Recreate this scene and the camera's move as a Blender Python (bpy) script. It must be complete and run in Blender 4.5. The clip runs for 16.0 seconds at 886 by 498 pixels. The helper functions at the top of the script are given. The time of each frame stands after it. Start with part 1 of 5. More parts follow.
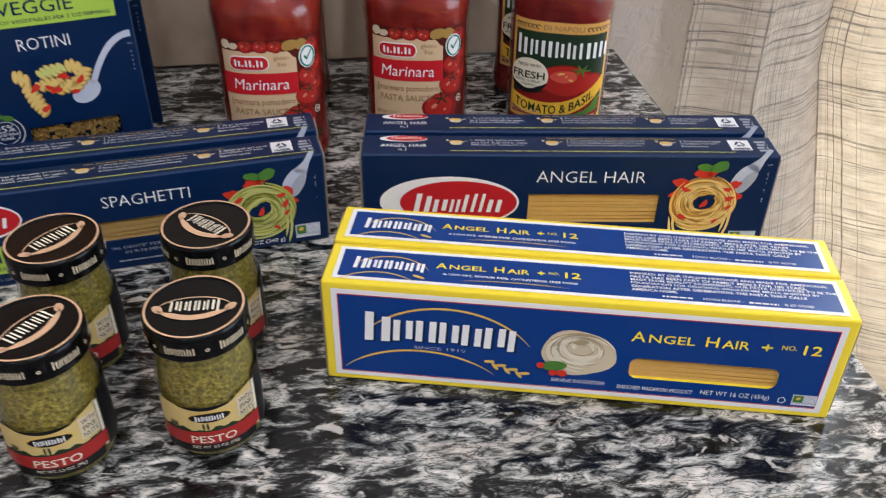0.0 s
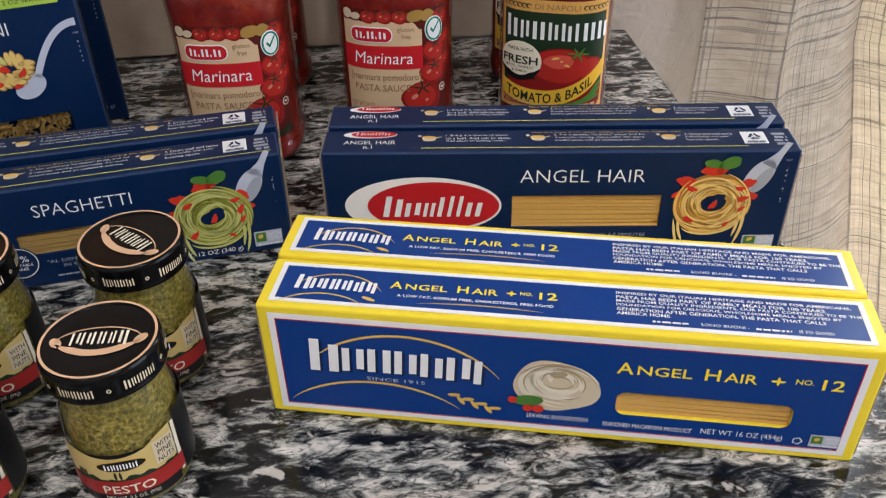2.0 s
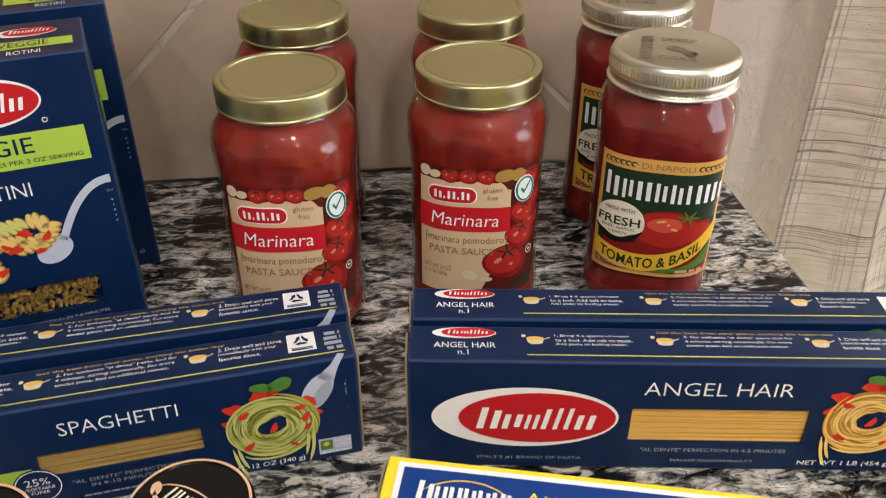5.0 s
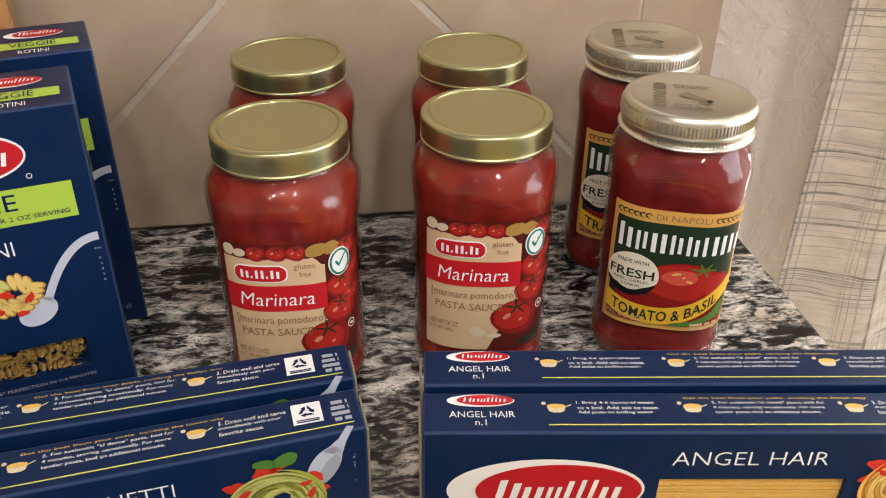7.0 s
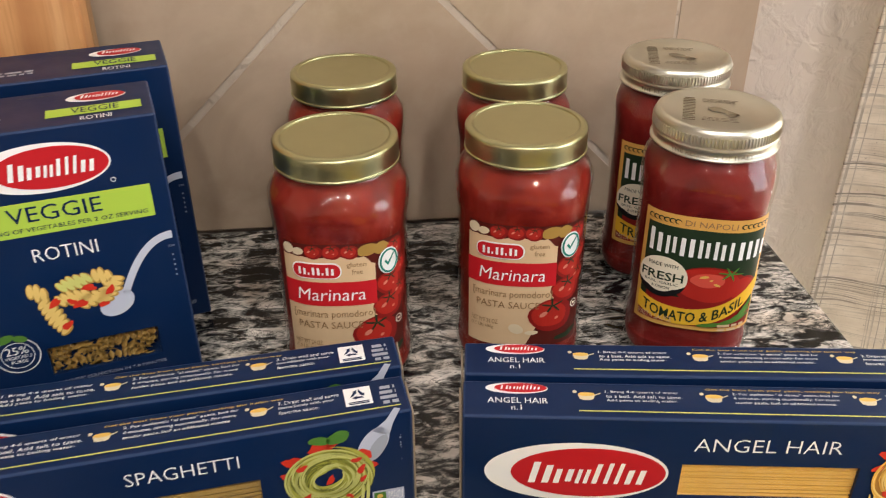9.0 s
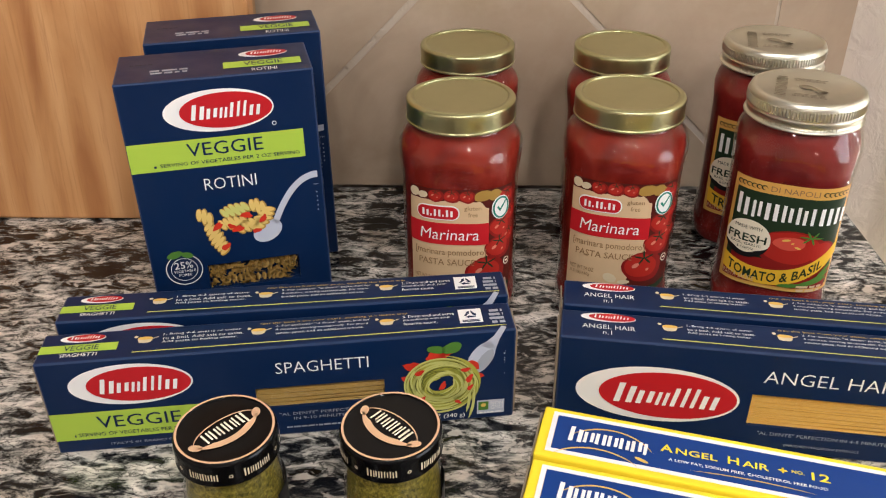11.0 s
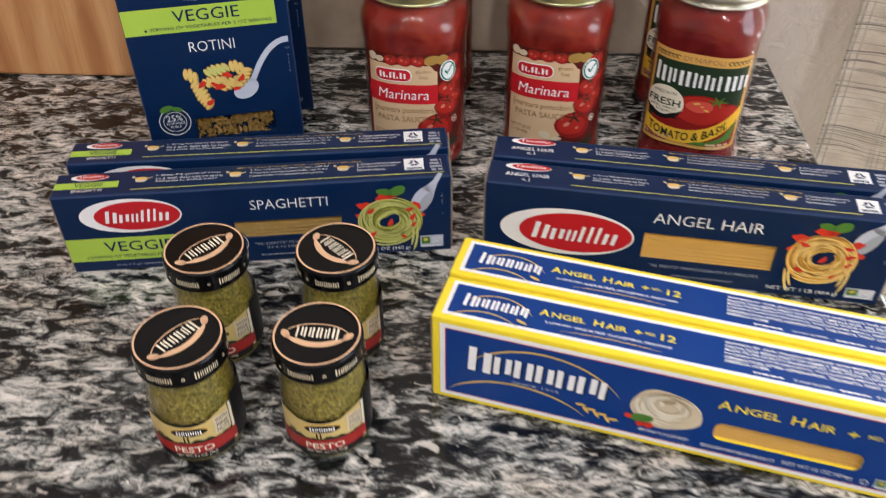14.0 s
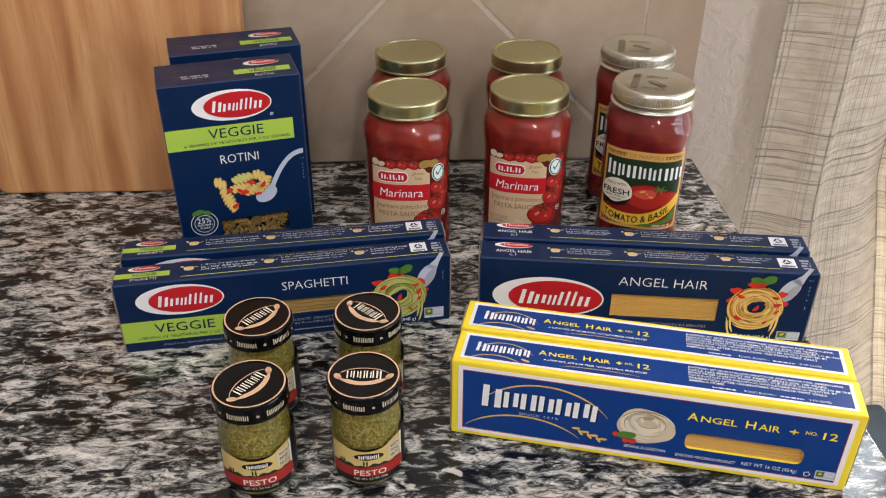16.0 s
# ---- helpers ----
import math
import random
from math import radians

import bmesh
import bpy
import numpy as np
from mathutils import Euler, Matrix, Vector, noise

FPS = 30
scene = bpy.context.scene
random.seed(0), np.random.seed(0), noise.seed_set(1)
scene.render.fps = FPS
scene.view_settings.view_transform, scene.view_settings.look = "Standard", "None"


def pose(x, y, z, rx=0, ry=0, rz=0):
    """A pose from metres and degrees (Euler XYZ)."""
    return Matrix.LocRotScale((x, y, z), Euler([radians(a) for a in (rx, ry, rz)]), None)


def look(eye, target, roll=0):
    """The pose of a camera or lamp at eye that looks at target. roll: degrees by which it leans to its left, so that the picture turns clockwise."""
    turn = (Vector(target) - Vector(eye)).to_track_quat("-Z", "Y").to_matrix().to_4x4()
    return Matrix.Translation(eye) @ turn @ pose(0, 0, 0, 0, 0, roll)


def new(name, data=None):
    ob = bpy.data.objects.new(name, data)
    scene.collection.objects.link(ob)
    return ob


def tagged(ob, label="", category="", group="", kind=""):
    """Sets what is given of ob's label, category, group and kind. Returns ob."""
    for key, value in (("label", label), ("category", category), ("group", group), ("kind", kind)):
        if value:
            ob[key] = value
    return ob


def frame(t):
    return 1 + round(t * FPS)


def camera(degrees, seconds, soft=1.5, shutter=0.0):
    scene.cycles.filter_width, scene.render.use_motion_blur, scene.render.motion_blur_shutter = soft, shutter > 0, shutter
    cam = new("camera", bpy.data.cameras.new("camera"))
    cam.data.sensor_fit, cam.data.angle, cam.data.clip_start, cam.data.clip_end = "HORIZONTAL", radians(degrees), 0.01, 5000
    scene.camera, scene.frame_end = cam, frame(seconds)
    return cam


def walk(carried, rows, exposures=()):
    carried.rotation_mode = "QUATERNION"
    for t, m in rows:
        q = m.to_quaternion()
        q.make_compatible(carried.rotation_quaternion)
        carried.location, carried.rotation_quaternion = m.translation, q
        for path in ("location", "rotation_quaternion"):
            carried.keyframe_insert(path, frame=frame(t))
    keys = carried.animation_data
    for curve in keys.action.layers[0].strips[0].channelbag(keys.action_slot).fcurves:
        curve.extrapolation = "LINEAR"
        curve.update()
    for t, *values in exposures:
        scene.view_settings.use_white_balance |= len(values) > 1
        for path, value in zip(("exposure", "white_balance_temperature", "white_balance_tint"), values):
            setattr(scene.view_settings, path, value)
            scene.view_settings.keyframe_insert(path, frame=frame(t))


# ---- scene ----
cam = camera(54.45, 16.0, 1.1, 0.5)
PATH = [
    (0, (-0.2963, -0.7984, 1.2449), (-0.1086, 0.4124, 0.3796), 0.96),
    (0.5, (-0.2741, -0.7765, 1.2222), (-0.0947, 0.4217, 0.3378), 0.26),
    (1, (-0.2563, -0.7598, 1.2139), (-0.1023, 0.4253, 0.3073), -0.32),
    (1.5, (-0.2513, -0.7500, 1.2169), (-0.1179, 0.4427, 0.3171), -0.71),
    (2, (-0.2505, -0.7446, 1.2205), (-0.1293, 0.4592, 0.3339), -1.27),
    (2.5, (-0.2480, -0.7388, 1.2248), (-0.1353, 0.4769, 0.3535), -1.08),
    (3, (-0.2370, -0.7365, 1.2290), (-0.1663, 0.4941, 0.3744), -1.27),
    (3.5, (-0.2224, -0.7447, 1.2388), (-0.2107, 0.4954, 0.3949), -1.50),
    (4, (-0.2310, -0.7240, 1.2493), (-0.2108, 0.5258, 0.4200), -1.57),
    (4.5, (-0.2669, -0.6669, 1.2470), (-0.1759, 0.5818, 0.4207), -0.42),
    (5, (-0.2939, -0.6245, 1.2446), (-0.1511, 0.6180, 0.4163), 0.09),
    (7.5, (-0.3105, -0.5934, 1.2488), (-0.1182, 0.6686, 0.4614), 0.72),
    (8, (-0.3121, -0.5971, 1.2544), (-0.1368, 0.6683, 0.4681), 0.39),
    (8.5, (-0.3113, -0.6096, 1.2564), (-0.1605, 0.6649, 0.4800), 0.03),
    (9, (-0.3119, -0.6290, 1.2604), (-0.1972, 0.6516, 0.4879), -0.44),
    (9.5, (-0.3177, -0.6520, 1.2628), (-0.2483, 0.6330, 0.4922), -0.77),
    (10, (-0.3282, -0.6714, 1.2632), (-0.3104, 0.6136, 0.4895), -0.72),
    (10.2, (-0.3311, -0.6780, 1.2642), (-0.3346, 0.6045, 0.4863), -0.51),
    (12.3, (-0.3081, -0.7376, 1.2760), (-0.3722, 0.5449, 0.5006), -0.74),
    (12.5, (-0.3052, -0.7390, 1.2764), (-0.3745, 0.5363, 0.4898), -0.70),
    (13, (-0.3067, -0.7206, 1.2846), (-0.3649, 0.4997, 0.4143), 0.03),
    (13.5, (-0.3045, -0.7336, 1.3041), (-0.3472, 0.4196, 0.3458), -0.35),
    (14, (-0.2797, -0.7858, 1.3161), (-0.3398, 0.3568, 0.3462), -0.36),
    (14.5, (-0.2616, -0.8344, 1.3276), (-0.3228, 0.3204, 0.3722), -0.37),
    (14.7, (-0.2650, -0.8470, 1.3330), (-0.3340, 0.7420, 0.1220), -0.42),
    (15, (-0.2812, -0.8645, 1.3470), (-0.2933, 0.3633, 0.4854), -0.42),
    (15.5, (-0.3139, -0.8967, 1.3506), (-0.2877, 0.3603, 0.5327), -0.37),
    (15.8, (-0.3238, -0.9005, 1.3525), (-0.2690, 0.7770, 0.2900), -0.10),
    (16, (-0.3295, -0.9028, 1.3533), (-0.2773, 0.3684, 0.5588), 0.18),
]
walk(cam, [(t, look(eye, target, roll)) for t, eye, target, roll in PATH],
     exposures=((0, -0.4, 5350, 10), (1, -0.42, 5400, 10), (2.5, -0.48, 5550, 10), (3.5, -0.40, 5750, 10), (4.5, -0.22, 5900, 10), (5.2, -0.16, 5950, 10), (7.5, 0.0, 6050, 10), (9, -0.02, 6100, 10), (10, -0.08, 6100, 10), (12.5, -0.1, 5750, 10), (14, -0.2, 5650, 10), (15, -0.22, 5650, 10), (15.5, -0.20, 5650, 10), (16, -0.32, 5650, 10)))

# ---- world and light ----
world = bpy.data.worlds.new("world")
scene.world = world
world.use_nodes = True
_n = world.node_tree.nodes
_sky = _n.new("ShaderNodeTexSky")
_sky.sky_type, _sky.sun_disc = "NISHITA", False
_sky.sun_elevation, _sky.sun_rotation = radians(38), radians(35)
world.node_tree.links.new(_sky.outputs[0], _n["Background"].inputs[0])
_n["Background"].inputs[1].default_value = 0.12
sun = new("sun", bpy.data.lights.new("sun", "SUN"))
sun.data.energy, sun.data.angle, sun.data.color = 4.5, radians(0.5), (1.0, 0.93, 0.82)
sun.matrix_world = look((1.6, 3.2, 3.2), (0.25, 0.0, 0.9))

TOP = 0.91          # height of the worktop
LAMPS = [(0.08, -1.20), (-0.40, -1.20), (-1.3, -2.2), (0.5, -2.2), (-0.85, -1.55), (0.15, -1.45)]
FAR_LAMPS = [(-1.9, -5.4), (-0.9, -5.7), (0.1, -5.5), (0.9, -5.8), (-1.4, -7.0), (-0.3, -7.1)]
for lx, ly in LAMPS + FAR_LAMPS:
    lamp = new("downlight_glow", bpy.data.lights.new("downlight_glow", "AREA"))
    lamp.data.shape, lamp.data.size, lamp.data.energy, lamp.data.color = "DISK", 0.14, 7.9, (1.0, 0.90, 0.81)
    if ly < -4:
        lamp.data.size, lamp.data.energy = 0.22, 12.0
    lamp.matrix_world = look((lx, ly, 2.47), (lx, ly, 0))

for name, eye, target, wide, high, watts in (("window_daylight", (0.86, 0.11, 1.285), (0.86, -1.0, 1.285), 1.24, 1.63, 120.0), ("side_window_daylight", (1.72, -1.2, 1.45), (0.0, -1.2, 1.35), 1.3, 1.2, 26.0)):
    day = new(name, bpy.data.lights.new(name, "AREA"))
    day.data.shape, day.data.size, day.data.size_y, day.data.energy, day.data.color = "RECTANGLE", wide, high, watts, (1.0, 0.98, 0.95)
    day.matrix_world = look(eye, target)


# ---- materials ----
def material(name, colour=(0.5, 0.5, 0.5), rough=0.5, metal=0.0, coat=0.0, spec=0.5):
    m = bpy.data.materials.new(name)
    m.use_nodes = True
    p = m.node_tree.nodes["Principled BSDF"]
    p.inputs["Base Color"].default_value = (*colour, 1)
    p.inputs["Roughness"].default_value = rough
    p.inputs["Metallic"].default_value = metal
    p.inputs["Coat Weight"].default_value = coat
    p.inputs["Coat Roughness"].default_value = 0.08
    p.inputs["Specular IOR Level"].default_value = spec
    return m


class Net:
    """Short hand for building a node tree."""

    def __init__(self, m):
        self.t = m.node_tree
        self.p = self.t.nodes["Principled BSDF"]

    def add(self, kind, sockets=(), **props):
        n = self.t.nodes.new("ShaderNode" + kind)
        for k, v in props.items():
            if k == "operation":
                n.operation = v
            elif k == "data_type":
                n.data_type = v
            elif k == "blend_type":
                n.blend_type = v
            elif k == "noise_dimensions":
                n.noise_dimensions = v
            elif k == "feature":
                n.feature = v
        for k, v in dict(sockets).items():
            if hasattr(v, "is_output"):
                self.t.links.new(v, n.inputs[k])
            else:
                n.inputs[k].default_value = v
        return n

    def coords(self, scale=(1, 1, 1), turn=(0, 0, 0), kind="Object"):
        c = self.add("TexCoord")
        return self.add("Mapping", {"Vector": c.outputs[kind], "Scale": scale, "Rotation": tuple(radians(a) for a in turn)}).outputs[0]

    def noise(self, vec, scale, detail=4, rough=0.55, warp=0.0):
        return self.add("TexNoise", {"Vector": vec, "Scale": scale, "Detail": detail, "Roughness": rough, "Distortion": warp}).outputs[0]

    def ramp(self, fac, stops):
        r = self.add("ValToRGB", {"Fac": fac})
        e = r.color_ramp.elements
        while len(e) < len(stops):
            e.new(0.5)
        for s, (pos, c) in zip(e, stops):
            s.position, s.color = pos, (*c, 1) if len(c) == 3 else c
        return r.outputs[0]

    def mix(self, fac, a, b, how="MIX"):
        n = self.add("Mix", data_type="RGBA", blend_type=how)
        for i, v in ((0, fac), (6, a), (7, b)):
            if hasattr(v, "is_output"):
                self.t.links.new(v, n.inputs[i])
            else:
                n.inputs[i].default_value = v if i == 0 else (*v, 1)
        return n.outputs[2]

    def math(self, op, a, b=0.0):
        return self.add("Math", {0: a, 1: b}, operation=op).outputs[0]

    def put(self, name, out):
        self.t.links.new(out, self.p.inputs[name])

    def bump(self, height, strength=0.2, dist=0.001):
        self.put("Normal", self.add("Bump", {"Height": height, "Strength": strength, "Distance": dist}).outputs[0])


def g(v):
    return (v, v, v)


def granite():
    m = material("granite", rough=0.2, spec=0.42)
    n = Net(m)
    v = n.coords((1, 2.3, 1), (0, 0, 8))
    big = n.noise(v, 15, 3, 0.5, 0.6)
    flow = n.noise(v, 46, 6, 0.60, 0.9)
    fine = n.noise(v, 230, 5, 0.65, 0.5)
    sum1 = n.math("ADD", n.math("MULTIPLY", flow, 0.72), n.math("MULTIPLY", big, 0.28))
    sum2 = n.math("ADD", n.math("MULTIPLY", sum1, 0.86), n.math("MULTIPLY", fine, 0.14))
    col = n.ramp(sum2, [(0.415, (0.005, 0.006, 0.007)), (0.462, (0.026, 0.026, 0.027)), (0.486, (0.105, 0.105, 0.098)),
                        (0.514, (0.28, 0.28, 0.255)), (0.554, (0.56, 0.53, 0.475)), (0.63, (0.84, 0.79, 0.72))])
    vein = n.noise(n.coords((1, 3.2, 1), (0, 0, 12)), 52, 6, 0.60, 1.4)
    dark = n.ramp(vein, [(0.465, g(1)), (0.490, g(0.10)), (0.504, g(0.07)), (0.528, g(1))])
    col = n.mix(0.88, col, dark, "MULTIPLY")
    pale = n.ramp(n.noise(n.coords((1, 1.9, 1), (0, 0, 8)), 62, 4, 0.55, 0.6), [(0.60, g(0)), (0.66, g(0.75))])
    col = n.mix(pale, col, (0.70, 0.645, 0.57))
    tan = n.ramp(n.noise(v, 12, 2), [(0.50, g(0)), (0.68, g(0.55))])
    col = n.mix(tan, col, (0.82, 0.70, 0.59), "MULTIPLY")
    n.put("Base Color", col)
    n.put("Roughness", n.ramp(fine, [(0.3, g(0.11)), (0.7, g(0.22))]))
    return m


def tile_mat():
    m = material("ceramic_tile", rough=0.33)
    n = Net(m)
    v = n.coords()
    a = n.noise(v, 7, 6, 0.6, 0.8)
    b = n.noise(v, 60, 4)
    col = n.ramp(a, [(0.3, (0.36, 0.268, 0.182)), (0.55, (0.46, 0.355, 0.253)), (0.75, (0.54, 0.435, 0.32))])
    r = n.add("ObjectInfo").outputs["Random"]
    col = n.mix(n.math("MULTIPLY", r, 0.25), col, (0.47, 0.39, 0.30))
    n.put("Base Color", n.mix(n.ramp(b, [(0.5, g(0)), (0.7, g(0.25))]), col, (0.50, 0.405, 0.305)))
    n.bump(n.math("ADD", a, n.math("MULTIPLY", b, 0.2)), 0.25, 0.003)
    return m


def drywall_mat(name="painted_drywall", colour=(0.69, 0.62, 0.545)):
    m = material(name, colour, 0.75)
    n = Net(m)
    v = n.coords()
    a = n.noise(v, 45, 5, 0.55, 0.5)
    b = n.noise(v, 8, 2)
    n.put("Base Color", n.mix(n.ramp(b, [(0.35, g(0)), (0.7, g(0.3))]), colour, tuple(0.88 * c for c in colour)))
    n.bump(n.ramp(a, [(0.42, g(0)), (0.6, g(1))]), 0.55, 0.002)
    return m


def wood_mat(name="beech_wood", tone=1.0):
    m = material(name, rough=0.45)
    n = Net(m)
    v = n.coords((1, 1, 0.13))
    a = n.noise(v, 26, 5, 0.55, 1.5)
    w = n.add("TexWave", {"Vector": n.coords((1, 1, 0.06)), "Scale": 9.0, "Distortion": 7.0, "Detail": 3.0, "Detail Scale": 1.3}).outputs[1]
    pores = n.noise(n.coords((1, 1, 0.04)), 420, 3)
    c = [tuple(tone * k for k in q) for q in ((0.40, 0.165, 0.055), (0.58, 0.29, 0.108), (0.69, 0.39, 0.17))]
    col = n.ramp(n.math("ADD", n.math("MULTIPLY", a, 0.76), n.math("MULTIPLY", w, 0.24)), [(0.28, c[0]), (0.5, c[1]), (0.72, c[2])])
    col = n.mix(n.ramp(pores, [(0.3, g(0.45)), (0.48, g(0))]), col, c[0])
    strip = n.add("TexNoise", {"Vector": n.coords((1, 0.0, 0.0)), "Scale": 22.0, "Detail": 0.0}).outputs[0]
    col = n.mix(n.ramp(strip, [(0.45, g(0)), (0.6, g(0.18))]), col, c[0])
    n.put("Base Color", col)
    n.bump(pores, 0.12, 0.0006)
    return m


def cloth_mat():
    """Pale linen with dark yarns woven in, in both directions."""
    m = material("linen_plaid", rough=0.9, spec=0.2)
    n = Net(m)
    uv = n.add("TexCoord").outputs["UV"]
    s = n.add("SeparateXYZ", {0: uv})
    wob = n.noise(n.add("Mapping", {"Vector": uv, "Scale": (9, 22, 1)}).outputs[0], 1.0, 3)
    wob2 = n.noise(n.add("Mapping", {"Vector": uv, "Scale": (22, 5, 1)}).outputs[0], 1.0, 3)

    def yarns(coord, wobble, scale, amount, lo, hi, seed):
        c = n.math("ADD", n.math("MULTIPLY", coord, scale), n.math("ADD", n.math("MULTIPLY", wobble, amount), seed))
        k = n.add("CombineXYZ", {0: c}).outputs[0]
        return n.ramp(n.noise(k, 1.0, 3, 0.75), [(lo, g(0)), (hi, g(1))])

    def bands(coord, scale, seed, lo, hi):
        k = n.add("CombineXYZ", {0: n.math("ADD", n.math("MULTIPLY", coord, scale), seed)}).outputs[0]
        return n.ramp(n.noise(k, 1.0, 1), [(lo, g(0)), (hi, g(1))])

    hz = n.math("MULTIPLY", yarns(s.outputs[1], wob, 230, 3.4, 0.535, 0.565, 3.0), bands(s.outputs[1], 16, 5.0, 0.38, 0.52))
    vt = n.math("MULTIPLY", yarns(s.outputs[0], wob2, 200, 1.6, 0.535, 0.57, 11.0), bands(s.outputs[0], 15, 2.0, 0.46, 0.56))
    hz2 = n.math("MULTIPLY", yarns(s.outputs[1], wob, 420, 5.0, 0.55, 0.60, 27.0), bands(s.outputs[1], 11, 9.0, 0.40, 0.56))
    vt2 = n.math("MULTIPLY", yarns(s.outputs[0], wob2, 430, 2.2, 0.52, 0.58, 41.0), bands(s.outputs[0], 10, 7.0, 0.50, 0.60))
    slub = n.ramp(n.noise(n.add("Mapping", {"Vector": uv, "Scale": (300, 420, 1)}).outputs[0], 1.0, 2), [(0.66, g(0)), (0.74, g(0.7))])
    both = n.math("MAXIMUM", n.math("MAXIMUM", hz, vt), n.math("MAXIMUM", n.math("MULTIPLY", n.math("MAXIMUM", hz2, vt2), 0.75), slub))
    patchy = n.ramp(n.noise(n.add("Mapping", {"Vector": uv, "Scale": (60, 60, 1)}).outputs[0], 1.0, 4), [(0.30, g(0.35)), (0.55, g(0.95))])
    both = n.math("MULTIPLY", both, patchy)
    base = n.ramp(n.noise(n.add("Mapping", {"Vector": uv, "Scale": (40, 90, 1)}).outputs[0], 1.0, 5), [(0.35, (0.66, 0.575, 0.45)), (0.65, (0.80, 0.72, 0.59))])
    col = n.mix(both, base, (0.26, 0.225, 0.18))
    n.put("Base Color", col)
    weave = n.noise(n.add("Mapping", {"Vector": uv, "Scale": (700, 700, 1)}).outputs[0], 1.0, 2)
    n.bump(weave, 0.3, 0.0006)
    tr = n.add("BsdfTranslucent", {"Color": col})
    mx = n.add("MixShader", {0: 0.30, 1: n.p.outputs[0], 2: tr.outputs[0]})
    n.t.links.new(mx.outputs[0], n.t.nodes["Material Output"].inputs[0])
    return m


def carton_mat(name, colour, wear=0.5):
    """Printed, varnished board: light scuffs and a little unevenness."""
    m = material(name, colour, 0.36, spec=0.22)
    n = Net(m)
    v = n.coords()
    a = n.noise(v, 35, 4)
    b = n.noise(v, 300, 4)
    n.put("Base Color", n.mix(n.ramp(a, [(0.35, g(0.0)), (0.75, g(0.22 * wear))]), colour, tuple(0.80 * c + 0.025 for c in colour)))
    n.put("Roughness", n.ramp(a, [(0.3, g(0.28)), (0.7, g(0.44))]))
    n.bump(n.math("ADD", n.math("MULTIPLY", a, 1.0), n.math("MULTIPLY", b, 0.05)), 0.12, 0.002)
    return m


def sauce_mat(name, lo, mid, hi):
    m = material(name, mid, 0.4, spec=0.08)
    n = Net(m)
    v = n.coords()
    a = n.noise(v, 55, 5, 0.6, 0.6)
    b = n.noise(v, 260, 3, 0.6)
    col = n.ramp(a, [(0.3, lo), (0.5, mid), (0.72, hi)])
    col = n.mix(n.ramp(b, [(0.62, g(0)), (0.72, g(0.5))]), col, tuple(0.45 * c for c in lo))
    n.put("Base Color", col)
    n.bump(a, 0.3, 0.002)
    return m


def pesto_mat():
    m = material("pesto", rough=0.35)
    n = Net(m)
    v = n.coords()
    a = n.noise(v, 520, 4, 0.65, 0.3)
    b = n.noise(v, 75, 3)
    col = n.ramp(a, [(0.33, (0.040, 0.032, 0.005)), (0.44, (0.145, 0.112, 0.015)), (0.55, (0.275, 0.215, 0.034)), (0.66, (0.48, 0.38, 0.09))])
    n.put("Base Color", n.mix(n.ramp(b, [(0.42, g(0)), (0.65, g(0.5))]), col, (0.10, 0.092, 0.010)))
    n.bump(a, 0.5, 0.001)
    return m


def glass_mat():
    m = material("jar_glass", (1, 1, 1), 0.03)
    n = Net(m)
    lw = n.add("LayerWeight", {"Blend": 0.5})
    f5 = n.math("POWER", lw.outputs["Facing"], 5.0)
    f = n.math("ADD", n.math("MULTIPLY", f5, 0.9), 0.045)
    t = n.add("BsdfTransparent", {"Color": (0.97, 0.985, 0.97, 1)})
    wave = n.noise(n.coords((1, 1, 0.6)), 70, 2, 0.4, 0.6)
    ripple = n.add("Bump", {"Height": wave, "Strength": 0.7, "Distance": 0.0022})
    s = n.add("BsdfAnisotropic", {"Color": (1, 1, 1, 1), "Roughness": 0.03, "Normal": ripple.outputs[0]})
    mx = n.add("MixShader", {0: f, 1: t.outputs[0], 2: s.outputs[0]})
    n.t.links.new(mx.outputs[0], n.t.nodes["Material Output"].inputs[0])
    return m


def metal_mat(name, colour, rough, scratch=0.025):
    m = material(name, colour, rough, 1.0)
    n = Net(m)
    a = n.noise(n.coords(), 90, 5)
    n.put("Roughness", n.ramp(a, [(0.3, g(rough - scratch)), (0.7, g(rough + scratch))]))
    n.put("Base Color", n.mix(n.ramp(a, [(0.45, g(0)), (0.75, g(0.1))]), colour, tuple(0.75 * c for c in colour)))
    return m


GRANITE, TILE, DRYWALL, WOOD, WOOD2, CLOTH = granite(), tile_mat(), drywall_mat(), wood_mat(), wood_mat("walnut_toned_wood", 0.55), cloth_mat()
GROUT = drywall_mat("grout", (0.52, 0.44, 0.35))
CEILING = drywall_mat("ceiling_paint", (0.48, 0.465, 0.44))
FLOOR = wood_mat("dark_floor_wood", 0.35)
NAVY = carton_mat("navy_carton", (0.003, 0.016, 0.062))
NAVYEDGE = carton_mat("rubbed_navy_edge", (0.022, 0.042, 0.105), 1.5)
ROYAL = carton_mat("royal_blue_carton", (0.005, 0.042, 0.22))
YELLOW = carton_mat("yellow_print", (0.93, 0.73, 0.03))
WHITE = carton_mat("white_print", (0.86, 0.85, 0.83))
LIME = carton_mat("lime_print", (0.40, 0.57, 0.065))
RED = carton_mat("red_print", (0.50, 0.014, 0.02))
GOLD = carton_mat("gold_print", (0.72, 0.47, 0.10))
SAND = carton_mat("sand_label_print", (0.64, 0.46, 0.27))
OLIVE = carton_mat("dark_green_print", (0.018, 0.035, 0.016))
